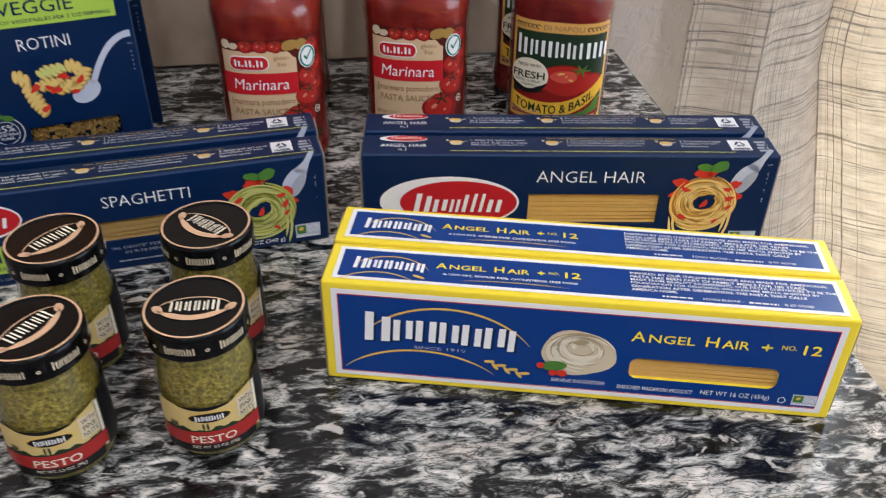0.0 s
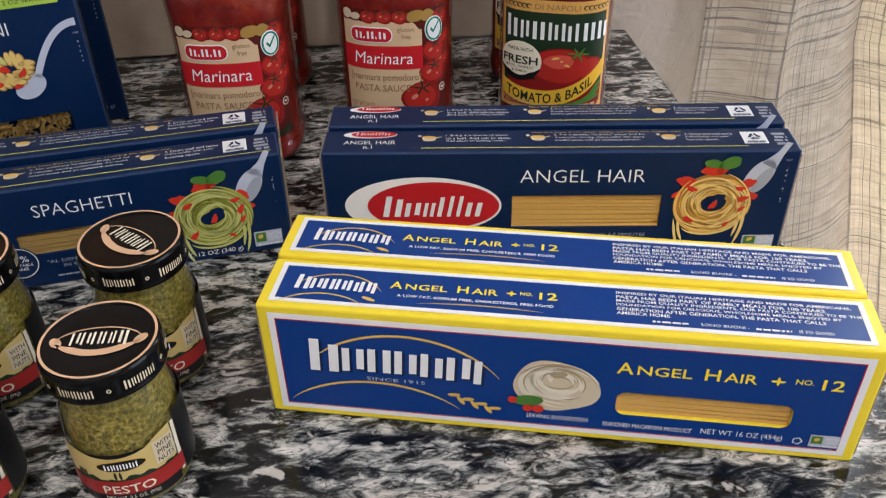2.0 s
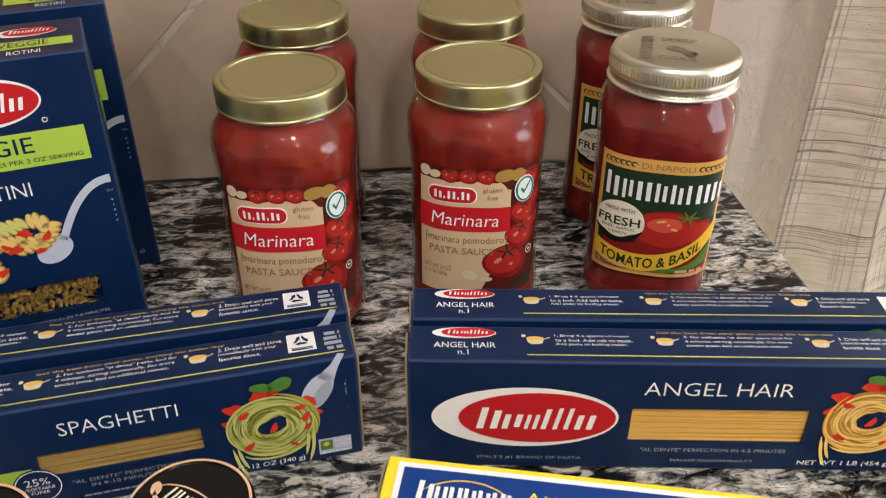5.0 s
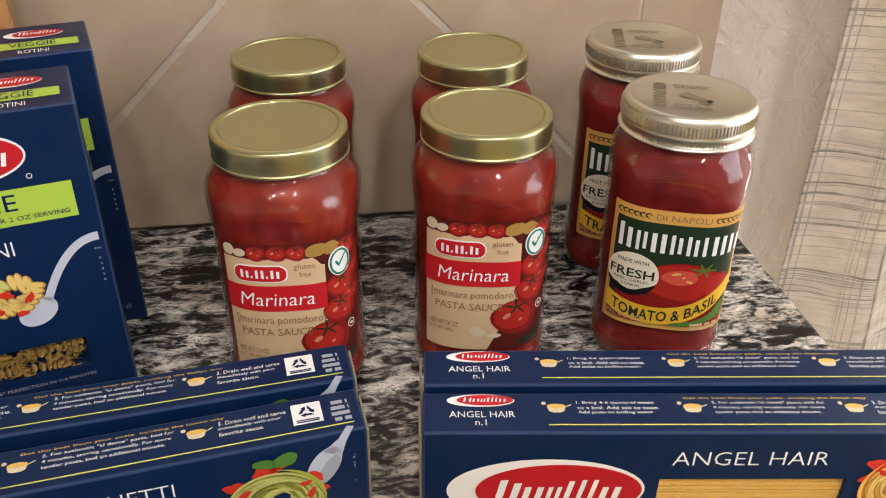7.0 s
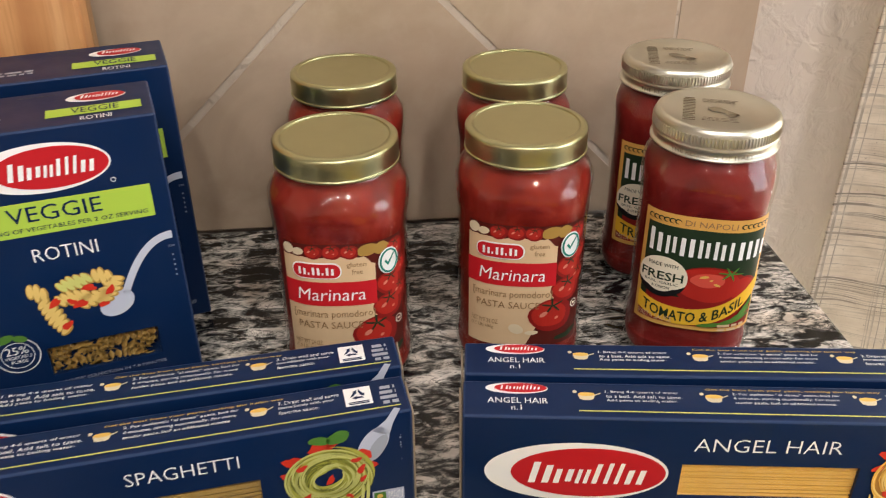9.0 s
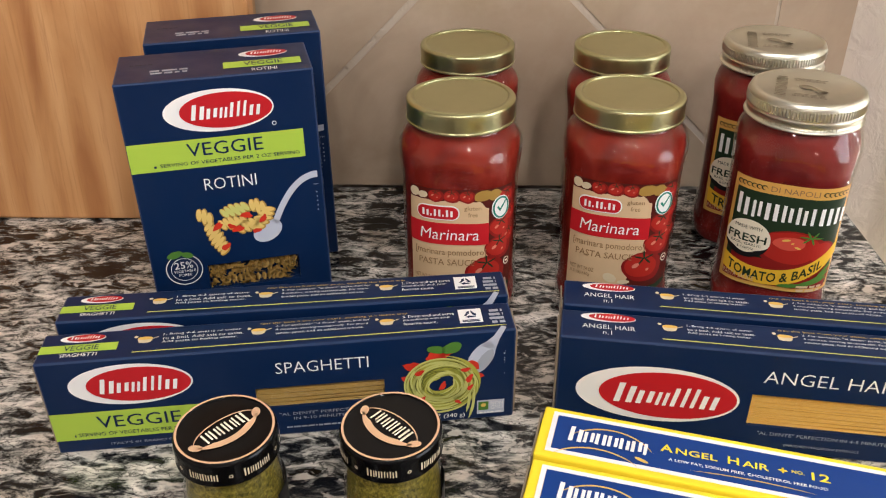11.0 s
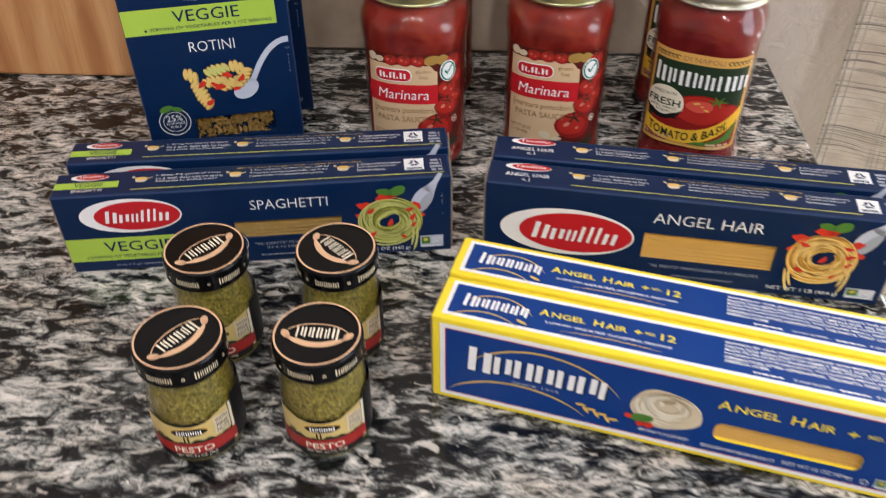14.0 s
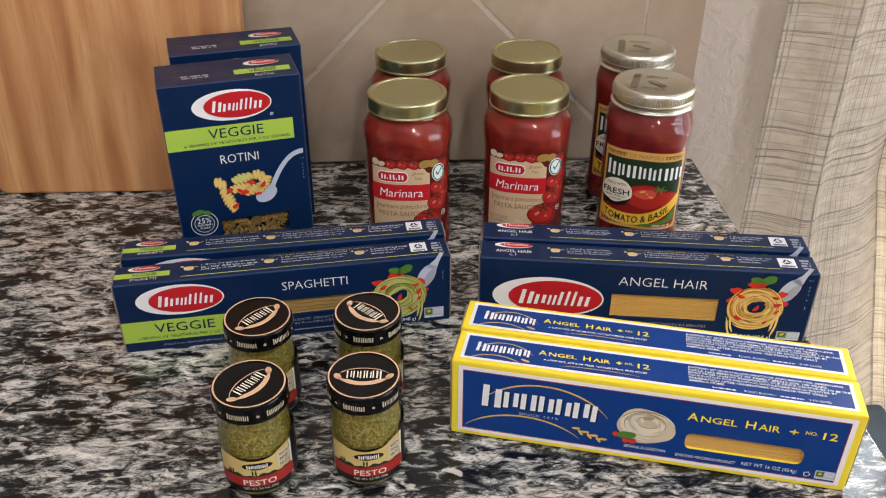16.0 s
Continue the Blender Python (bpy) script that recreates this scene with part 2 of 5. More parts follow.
BLACK = carton_mat("black_print", (0.008, 0.008, 0.009))
GREY = carton_mat("grey_print", (0.35, 0.37, 0.42))
SILVERP = carton_mat("silver_print", (0.50, 0.53, 0.62))
LEAF = carton_mat("leaf_print", (0.08, 0.20, 0.03))
TOMATO = carton_mat("tomato_print", (0.58, 0.035, 0.015))
NOODLE = [carton_mat("noodle_print", c) for c in ((0.78, 0.45, 0.08), (0.88, 0.62, 0.20), (0.42, 0.20, 0.035))]
NOODLEG = [carton_mat("green_noodle_print", c) for c in ((0.40, 0.40, 0.06), (0.58, 0.58, 0.17), (0.16, 0.17, 0.03))]
CREAM = [carton_mat("cream_noodle_print", c) for c in ((0.66, 0.56, 0.38), (0.82, 0.75, 0.58), (0.42, 0.33, 0.19))]
STRAWLINE = carton_mat("yellow_green_line_print", (0.62, 0.60, 0.14))
PASTA = carton_mat("dry_pasta", (0.66, 0.38, 0.085))
ROTINI = carton_mat("rotini_print", (0.74, 0.53, 0.16))
ROTINI2 = carton_mat("rotini_shade_print", (0.44, 0.27, 0.06))
PASTA2 = carton_mat("dry_veggie_pasta", (0.36, 0.22, 0.06))
BOARD = carton_mat("raw_grey_board", (0.30, 0.24, 0.17))
SAUCE = sauce_mat("marinara_sauce", (0.13, 0.009, 0.006), (0.22, 0.018, 0.011), (0.30, 0.038, 0.020))
SAUCE2 = sauce_mat("dark_tomato_sauce", (0.11, 0.008, 0.007), (0.175, 0.014, 0.012), (0.235, 0.026, 0.020))
PESTO, GLASS = pesto_mat(), glass_mat()
GOLDLID = metal_mat("pale_gold_metal", (0.56, 0.55, 0.30), 0.3)
STEELLID = metal_mat("tinplate_metal", (0.72, 0.71, 0.60), 0.33)
COPPER = carton_mat("copper_print", (0.70, 0.44, 0.26))
BLACKLID = material("black_lacquer", (0.003, 0.003, 0.0035), 0.16, spec=0.22)
SLATE = drywall_mat("slate_blue_paint", (0.045, 0.06, 0.075))
CABINET = drywall_mat("cabinet_paint", (0.5, 0.46, 0.40))
FRAMEW = material("white_frame_paint", (0.78, 0.77, 0.74), 0.4)


# ---- building helpers ----
def mesh_of(bm, name, mat, smooth=False):
    me = bpy.data.meshes.new(name)
    bm.to_mesh(me)
    bm.free()
    me.materials.append(mat)
    if smooth:
        me.polygons.foreach_set("use_smooth", [True] * len(me.polygons))
    return me


def part(name, bm, mat, parent, label="", smooth=False):
    ob = new(name, mesh_of(bm, name, mat, smooth) if isinstance(bm, bmesh.types.BMesh) else bm)
    ob.parent = parent
    return tagged(ob, label)


def block(x0, x1, y0, y1, z0, z1, bevel=0.0, seg=2, bm=None):
    b = bmesh.new()
    bmesh.ops.create_cube(b, size=1)
    bmesh.ops.transform(b, matrix=Matrix.Translation(((x0 + x1) / 2, (y0 + y1) / 2, (z0 + z1) / 2)) @ Matrix.Diagonal((x1 - x0, y1 - y0, z1 - z0, 1)), verts=b.verts)
    if bevel:
        bmesh.ops.bevel(b, geom=b.edges[:], offset=bevel, segments=seg, affect="EDGES", profile=0.5)
    return b


def thing(name, m, label, category, group="", kind=""):
    ob = new(name)
    ob.matrix_world = m
    ob.empty_display_size = 0.05
    return tagged(ob, label, category, group, kind)


def solid(name, bm, mat, label="", category="", kind="", smooth=False):
    return tagged(new(name, mesh_of(bm, name, mat, smooth)), label, category, "", kind)


TEXTS = {}


def letters(s, bold=0.0):
    """Triangles of a line of text, fitted to the unit square."""
    key = (s, bold)
    if key not in TEXTS:
        c = bpy.data.curves.new("text", "FONT")
        c.body, c.resolution_u, c.offset = s, 2, bold
        o = new("text", c)
        bpy.context.view_layer.update()
        me = bpy.data.meshes.new_from_object(o.evaluated_get(bpy.context.evaluated_depsgraph_get()))
        co = np.array([v.co[:2] for v in me.vertices])
        lo, hi = co.min(0), co.max(0)
        TEXTS[key] = ((co - lo) / (hi - lo), [tuple(p.vertices) for p in me.polygons])
        bpy.data.objects.remove(o)
        bpy.data.curves.remove(c)
        bpy.data.meshes.remove(me)
    return TEXTS[key]


class Ink:
    """Flat shapes in the plane (u, v), gathered into one print."""

    def __init__(self):
        self.v, self.f = [], []

    def poly(self, pts):
        k = len(self.v)
        self.v += [tuple(p) for p in pts]
        self.f.append(tuple(range(k, k + len(pts))))
        return self

    def rect(self, u0, v0, u1, v1, slant=0.0, cols=1):
        for i in range(cols):
            a, b = u0 + (u1 - u0) * i / cols, u0 + (u1 - u0) * (i + 1) / cols
            sa, sb = slant * (a - u0), slant * (b - u0)
            self.poly([(a, v0 + sa), (b, v0 + sb), (b, v1 + sb), (a, v1 + sa)])
        return self

    def disc(self, u, v, a, b, turn=0.0, n=40, wob=0.0):
        c, s = math.cos(turn), math.sin(turn)
        pts = []
        for i in range(n):
            t = 2 * math.pi * i / n
            r = 1 + wob * math.sin(3 * t + u * 900) + wob * 0.6 * math.sin(5 * t + v * 700)
            p, q = a * r * math.cos(t), b * r * math.sin(t)
            pts.append((u + c * p - s * q, v + s * p + c * q))
        return self.poly(pts)

    def ring(self, u, v, a, b, w, t0=0.0, t1=360.0, turn=0.0, n=36):
        c, s = math.cos(turn), math.sin(turn)
        full = abs(t1 - t0) > 359.9
        for i in range(n):
            q = []
            for k, ins in ((i, 0), (i + 1, 0), (i + 1, 1), (i, 1)):
                t = radians(t0 + (t1 - t0) * k / n)
                taper = 1.0 if full else min(1.0, 4 * min(k, n - k) / n + 0.15)
                p, r = (a - ins * w * taper) * math.cos(t), (b - ins * w * taper) * math.sin(t)
                q.append((u + c * p - s * r, v + s * p + c * r))
            self.poly(q)
        return self

    def text(self, s, u0, v0, u1, v1, slant=0.0, lean=0.0, arch=0.0, bold=0.0):
        co, faces = letters(s, bold)
        k = len(self.v)
        for x, y in co:
            self.v.append((u0 + (u1 - u0) * x + lean * y * (v1 - v0), v0 + (v1 - v0) * y + slant * (u1 - u0) * x + arch * (1 - (2 * x - 1) ** 2)))
        self.f += [tuple(i + k for i in f) for f in faces]
        return self

    def bars(self, u0, v0, u1, v1, rows, seed=1, fill=0.62, slant=0.0):
        """Lines too small to read, as plain bars."""
        rnd = random.Random(seed)
        h = (v1 - v0) / rows
        for r in range(rows):
            u = u0 + rnd.random() * 0.002
            end = u1 - rnd.random() * 0.12 * (u1 - u0)
            while u < end:
                w = (0.6 + 1.8 * rnd.random()) * h
                self.rect(u, v0 + h * r + slant * (u - u0), min(u + w, end), v0 + h * (r + fill) + slant * (u - u0), slant)
                u += w + 0.35 * h
        return self

    def mark(self, u0, v0, u1, v1, widths, heights, lean=0.18, slant=0.0, gap=0.22, arch=0.0):
        """A maker's mark left unlettered: a row of plain upright strokes."""
        tot = sum(widths) + gap * (len(widths) - 1)
        k = (u1 - u0) / tot
        u = u0
        for i, (w, h) in enumerate(zip(widths, heights)):
            hh, wk = (v1 - v0) * h, w * k
            mid = (u + wk / 2 - u0) / (u1 - u0)
            b = v0 + slant * (u - u0) + arch * (1 - (2 * mid - 1) ** 2)
            t = min(0.34 * wk, 0.30 * (v1 - v0)) if w > 0.5 else 0.72 * wk
            if len(widths) == 1:
                r = 0.45 * hh
                pts = []
                for cx, cy, a0 in ((wk - r, r, -90), (wk - r, hh - r, 0), (r, hh - r, 90), (r, r, 180)):
                    pts += [(u + cx + r * math.cos(radians(a0 + 15 * j)), b + cy + r * math.sin(radians(a0 + 15 * j))) for j in range(7)]
                self.poly(pts)
            elif w <= 0.5:
                self.poly([(u, b), (u + t, b), (u + t + lean * hh, b + hh), (u + lean * hh, b + hh)])
            else:
                for x, low, top in ((0, 0, hh), (wk - t, hh * (0.0, 0.12, 0.0, 0.06)[i % 4], hh * (0.86, 1.0, 1.0, 0.9)[i % 4])):
                    self.poly([(u + x + lean * low, b + low), (u + x + t + lean * low, b + low), (u + x + t + lean * top, b + top), (u + x + lean * top, b + top)])
            u += (w + gap) * k
        return self

    def sliced(self, step):
        """Cuts wide shapes into upright strips, so that they follow a curved wall."""
        out = Ink()
        for f in self.f:
            p = [self.v[i] for i in f]
            lo, hi = min(q[0] for q in p), max(q[0] for q in p)
            n = max(1, math.ceil((hi - lo) / step))
            for k in range(n):
                q = p if n == 1 else clip_tile(p, lo + (hi - lo) * k / n, lo + (hi - lo) * (k + 1) / n, -1e3, 1e3)
                if len(q) > 2:
                    out.poly(q)
        return out

    def mesh(self, name, mat, where):
        me = bpy.data.meshes.new(name)
        me.from_pydata([where(u, v) for u, v in self.v], [], self.f)
        me.materials.append(mat)
        me.update()
        return me


def on_front(lift):
    return lambda u, v: (u, -lift, v)


def on_top(h, lift):
    return lambda u, v: (u, v, h + lift)


def stamp(name, ink, mat, parent, where, label=""):
    if hasattr(where, "curved"):
        ink = ink.sliced(0.0022)
    return tagged(part(name, ink.mesh(name, mat, where), mat, parent, label), kind="stuff" if name in SPECKLED else "")


SPECKLED = ("noodle_picture", "tomato_picture", "rotini_picture", "tomato_shade_picture", "olive_picture", "seal_text", "subtitle", "foot_text", "lid_mark", "label_edge", "stalk_picture", "shine_picture", "garlic_picture", "basil_picture", "berry_picture",
            "story_text", "cooking_steps", "fine_print", "small_print", "date_code", "border_ornament", "pot_picture", "rim_mark", "lid_print", "squash_picture")


def carton(L, D, H, window=None, bevel=0.0011):
    """A folded carton, standing on z = 0 with its front at y = 0; the window is a real opening with a shallow tray behind it."""
    bm = bmesh.new()
    if window:
        a, b, c, d = window
        us, vs = [0, a, c, L], [0, b, d, H]
    else:
        us, vs = [0, L * 0.33, L * 0.67, L], [0, H * 0.33, H * 0.67, H]
    fv = [[bm.verts.new((u, 0, v)) for v in vs] for u in us]
    for i in range(3):
        for j in range(3):
            if window and i == 1 and j == 1:
                continue
            bm.faces.new((fv[i][j], fv[i + 1][j], fv[i + 1][j + 1], fv[i][j + 1]))
    back = {(i, j): bm.verts.new((us[i] if i in (0, 3) else us[i], D, vs[j])) for i in (0, 3) for j in (0, 3)}
    bk = back[0, 0], back[3, 0], back[3, 3], back[0, 3]
    bm.faces.new((bk[1], bk[0], bk[3], bk[2]))
    bm.faces.new([fv[i][3] for i in range(4)] + [bk[2], bk[3]])
    bm.faces.new([fv[i][0] for i in (3, 2, 1, 0)] + [bk[0], bk[1]])
    bm.faces.new([fv[0][j] for j in range(4)] + [bk[3], bk[0]])
    bm.faces.new([fv[3][j] for j in (3, 2, 1, 0)] + [bk[1], bk[2]])
    if window:
        dep = 0.005
        ins = [bm.verts.new((u, dep, v)) for u, v in ((a, b), (c, b), (c, d), (a, d))]
        rim = [fv[1][1], fv[2][1], fv[2][2], fv[1][2]]
        for i in range(4):
            k = (i + 1) % 4
            bm.faces.new((rim[k], rim[i], ins[i], ins[k]))
        bm.faces.new(ins)
    bmesh.ops.recalc_face_normals(bm, faces=bm.faces[:])
    outer = []
    for e in bm.edges:
        p, q = e.verts[0].co, e.verts[1].co
        lim = lambda w: sum((abs(w.x) < 1e-6 or abs(w.x - L) < 1e-6, abs(w.y) < 1e-6 or abs(w.y - D) < 1e-6, abs(w.z) < 1e-6 or abs(w.z - H) < 1e-6))
        mid = (p + q) / 2
        if lim(mid) >= 2:
            outer.append(e)
    edge = bmesh.ops.bevel(bm, geom=outer, offset=bevel, segments=2, affect="EDGES", profile=0.5)
    for f in edge["faces"]:
        f.material_index = 1
    return bm


def strands(u0, v0, u1, v1, step, r, y, seed=3):
    """Dry spaghetti lying side by side behind a window."""
    rnd = random.Random(seed)
    vs, fs = [], []
    n = int((v1 - v0) / step)
    for layer in range(2):
        for i in range(n + 1 - layer):
            z0 = v0 + (i + 0.5 * layer) * step + rnd.uniform(-0.2, 0.2) * step
            z1 = z0 + rnd.uniform(-0.5, 0.5) * step
            k = len(vs)
            for u, z in ((u0, z0), (u1, z1)):
                for j in range(6):
                    t = math.pi * j / 3
                    vs.append((u, y + layer * r * 1.5 + r * math.cos(t) + rnd.uniform(-0.1, 0.1) * r, min(max(z + r * math.sin(t), v0), v1)))
            fs += [(k + j, k + (j + 1) % 6, k + 6 + (j + 1) % 6, k + 6 + j) for j in range(6)]
    me = bpy.data.meshes.new("pasta")
    me.from_pydata(vs, [], fs)
    return me


def film(window, parent):
    a, b, c, d = window
    part("window_film", Ink().rect(a - 0.0005, b - 0.0005, c + 0.0005, d + 0.0005).mesh("window_film", GLASS, on_front(-0.0006)), GLASS, parent, "clear glossy window film")


def picture_of_nest(parent, u, v, r, shades, where, fork=True, lift=0.0003):
    """The printed picture: a nest of noodles with chopped tomato, basil and a fork."""
    rnd = random.Random(int(u * 1e4))
    if fork:
        f = Ink()
        f.disc(u + r * 1.02, v + r * 0.72, r * 0.30, r * 0.55, -0.5, 24)
        f.poly([(u + r * 1.02, v + r * 1.12), (u + r * 1.38, v + r * 0.92), (u + r * 1.50, v + r * 1.32), (u + r * 1.66, v + r * 1.66), (u + r * 1.52, v + r * 1.70), (u + r * 1.34, v + r * 1.40)])
        stamp("fork_picture", f, SILVERP, parent, where(lift))
        stamp("fork_shade_picture", Ink().disc(u + r * 1.12, v + r * 0.62, r * 0.16, r * 0.40, -0.5, 20), GREY, parent, where(lift * 1.3))
    t = Ink()
    for du, dv, s in ((-0.72, 0.58, 0.26), (-0.15, 0.92, 0.26), (0.12, 0.98, 0.22), (0.78, 0.52, 0.22), (0.92, 0.18, 0.18), (-0.92, 0.22, 0.14)):
        t.disc(u + du * r, v + dv * r, r * s, r * s * 0.62, rnd.uniform(-0.7, 0.7), 14, 0.14)
    stamp("tomato_picture", t, TOMATO, parent, where(lift * 1.7))
    stamp("noodle_picture", Ink().ring(u, v - 0.04 * r, r * 0.97, r * 0.86, r * 0.62, 0, 360, 0, 40), shades[2], parent, where(lift * 1.4))
    for s, (shade, count, thick) in enumerate(((shades[0], 26, 0.085), (shades[2], 10, 0.022), (shades[1], 20, 0.045))):
        k = Ink()
        for i in range(count):
            q = 0.36 + 0.62 * (i + rnd.random()) / count
            a0 = rnd.uniform(0, 360)
            k.ring(u + rnd.uniform(-0.09, 0.09) * r, v + rnd.uniform(-0.10, 0.03) * r, r * q, r * q * rnd.uniform(0.76, 0.96), r * thick, a0, a0 + rnd.uniform(110, 290), rnd.uniform(-0.5, 0.5), 26)
        if s != 1:
            for side, reach, far in ((-1, 0.40, 0.95), (1, 0.36, 0.88), (-1, 0.30, 0.70), (1, 0.24, 0.62)):
                k.ring(u + side * r * 0.52, v - r * 0.52, r * reach, r * far, r * 0.075, 180 if side < 0 else 300, 250 if side < 0 else 380, 0, 12)
            k.ring(u, v - r * 0.62, r * 0.72, r * 0.38, r * 0.06, 195, 345, 0.1, 18).ring(u - 0.1 * r, v - r * 0.58, r * 0.62, r * 0.32, r * 0.05, 200, 330, -0.1, 18)
        stamp("noodle_picture", k, shade, parent, where(lift * (2.1 + 0.4 * s)))
    stamp("noodle_shade_picture", Ink().disc(u + 0.10 * r, v + 0.10 * r, r * 0.19, r * 0.14, 0.5, 20, 0.10), NAVY, parent, where(lift * 3.2))
    t2 = Ink()
    for du, dv, s in ((0.72, 0.10, 0.15), (0.02, -0.08, 0.15), (-0.55, -0.52, 0.15), (0.62, 0.40, 0.13), (-0.58, 0.40, 0.14), (0.42, -0.66, 0.10), (0.74, -0.20, 0.11)):
        t2.disc(u + du * r, v + dv * r, r * s, r * s * 0.5, rnd.random() * 2 - 0.6, 12, 0.16)
    stamp("tomato_picture", t2, TOMATO, parent, where(lift * 3.4))
    lf = Ink().disc(u - 0.14 * r, v + 1.12 * r, r * 0.24, r * 0.12, -0.2, 18, 0.05).disc(u + 0.26 * r, v + 1.14 * r, r * 0.27, r * 0.17, 0.35, 18, 0.05)
    stamp("basil_picture", lf, LEAF, parent, where(lift * 3.7))


def oval_logo(parent, u, v, a, b, where, slant=0.0, small=False):
    """The maker's oval, lettering left as plain blocks."""
    stamp("logo_oval", Ink().disc(u, v, a, b, slant, 48), WHITE, parent, where(0.0003))
    stamp("logo_field", Ink().disc(u + 0.13 * a, v + 0.13 * a * slant, a * 0.84, b * 0.84, slant, 48), RED, parent, where(0.0006))
    stamp("logo_mark", Ink().mark(u - 0.52 * a, v - 0.36 * b - 0.4 * a * slant, u + 0.72 * a, v + 0.36 * b - 0.4 * a * slant, (1, 0.85, 0.6, 0.35, 0.3, 0.3, 0.85), (1, 0.68, 0.68, 0.95, 1, 1, 0.68), 0.2, slant), WHITE, parent, where(0.0009))


def badge(parent, u, v, w, h, where):
    """A small two-part certification mark."""
    stamp("seal", Ink().rect(u, v, u + w, v + h), SILVERP, parent, where(0.0003))
    stamp("seal_field", Ink().rect(u + 0.05 * w, v + 0.3 * h, u + 0.42 * w, v + 0.92 * h), LEAF, parent, where(0.0006))
    stamp("seal_field", Ink().disc(u + 0.23 * w, v + 0.68 * h, 0.1 * w, 0.14 * h, 0.5, 12), GOLD, parent, where(0.0008))
    stamp("seal_text", Ink().text("NON", u + 0.5 * w, v + 0.62 * h, u + 0.95 * w, v + 0.9 * h).text("GMO", u + 0.5 * w, v + 0.32 * h, u + 0.95 * w, v + 0.6 * h).bars(u + 0.06 * w, v + 0.06 * h, u + 0.95 * w, v + 0.22 * h, 1, 4), WHITE, parent, where(0.0006))


def recycle(parent, u, v, s, where):
    stamp("recycling_panel", Ink().rect(u, v, u + s, v + s), WHITE, parent, where(0.0003))
    k = Ink()
    cu, cv, r = u + s / 2, v + 0.56 * s, 0.36 * s
    for i in range(3):
        a = radians(90 + 120 * i)
        p, q = (math.cos(a), math.sin(a)), (math.cos(a - 2.0944), math.sin(a - 2.0944))
        at_ = lambda t, d: (cu + d * r * (p[0] * (1 - t) + q[0] * t), cv + d * r * (p[1] * (1 - t) + q[1] * t))
        k.poly([at_(0.16, 1.12), at_(0.60, 1.12), at_(0.60, 0.58), at_(0.16, 0.58)]).poly([at_(0.58, 1.42), at_(0.92, 0.85), at_(0.58, 0.30)])
    k.rect(u + 0.12 * s, v + 0.05 * s, u + 0.88 * s, v + 0.11 * s).rect(u + 0.12 * s, v + 0.14 * s, u + 0.88 * s, v + 0.19 * s)
    stamp("recycling_sign", k, NAVY, parent, where(0.0006))


def pot_icon(body, rim, u, v, s):
    body.poly([(u - s, v + 0.15 * s), (u - 0.8 * s, v - 0.55 * s), (u - 0.4 * s, v - 0.75 * s), (u + 0.4 * s, v - 0.75 * s), (u + 0.8 * s, v - 0.55 * s), (u + s, v + 0.15 * s)])
    body.rect(u + s * 0.9, v, u + 1.7 * s, v + 0.16 * s, 0.5).disc(u - s * 1.3, v + s * 0.7, s * 0.26, s * 0.26, 0, 10)
    rim.disc(u, v + 0.2 * s, s, s * 0.34, 0, 18)


STEPS = (("1. Bring 4-6 quarts of water", "to a boil. Add salt to taste.", "Add pasta to boiling water."),
         ('2. For authentic "al dente" pasta, boil for', "4 minutes, stirring occasionally. For more", "tender pasta, boil an additional minute."),
         ("3. Drain well and serve", "immediately with your", "favorite sauce."))


def cooking_steps(parent, cols, v0, v1, where, line):
    words, pots, rims = Ink(), Ink(), Ink()
    for (u0, u1), step in zip(cols, STEPS):
        h = (v1 - v0) / 3
        longest = max(len(s) for s in step)
        for i, s in enumerate(step):
            words.text(s, u0, v1 - h * (i + 0.85), u0 + (u1 - u0) * len(s) / longest, v1 - h * (i + 0.15))
        pot_icon(pots, rims, u0 - 0.0095, (v0 + v1) / 2, 0.0042)
    stamp("cooking_steps", words, WHITE, parent, where(0.0003))
    stamp("pot_picture", pots, CREAM[0], parent, where(0.0003))
    stamp("pot_picture", rims, GOLD, parent, where(0.0006))
    lu0, lu1, lv = line
    stamp("rule", Ink().rect(lu0, lv, lu1, lv + 0.0007), STRAWLINE, parent, where(0.0003))
    mid = (cols[0][1] + cols[1][0]) / 2
    stamp("slogan", Ink().text("Get the best from your pasta, cooking the Italian way", mid, v1 + 0.0005, mid + 0.085, v1 + 0.0024), GOLD, parent, where(0.0003))


def flap_ends(parent, L, D, H, mat):
    """The glued end flaps, a little sprung at the edges."""
    for u, s in ((0, -1), (L, 1)):
        x0, x1 = sorted((u + s * 0.0002, u + s * 0.0012))
        b = block(x0, x1, 0.002, D - 0.001, 0.003, H - 0.004)
        for v in b.verts:
            if v.co.z > H / 2:
                v.co.x += s * 0.0010 * (v.co.y / D)
        part("end_flap", b, BOARD, parent, "raw grey board end flap")


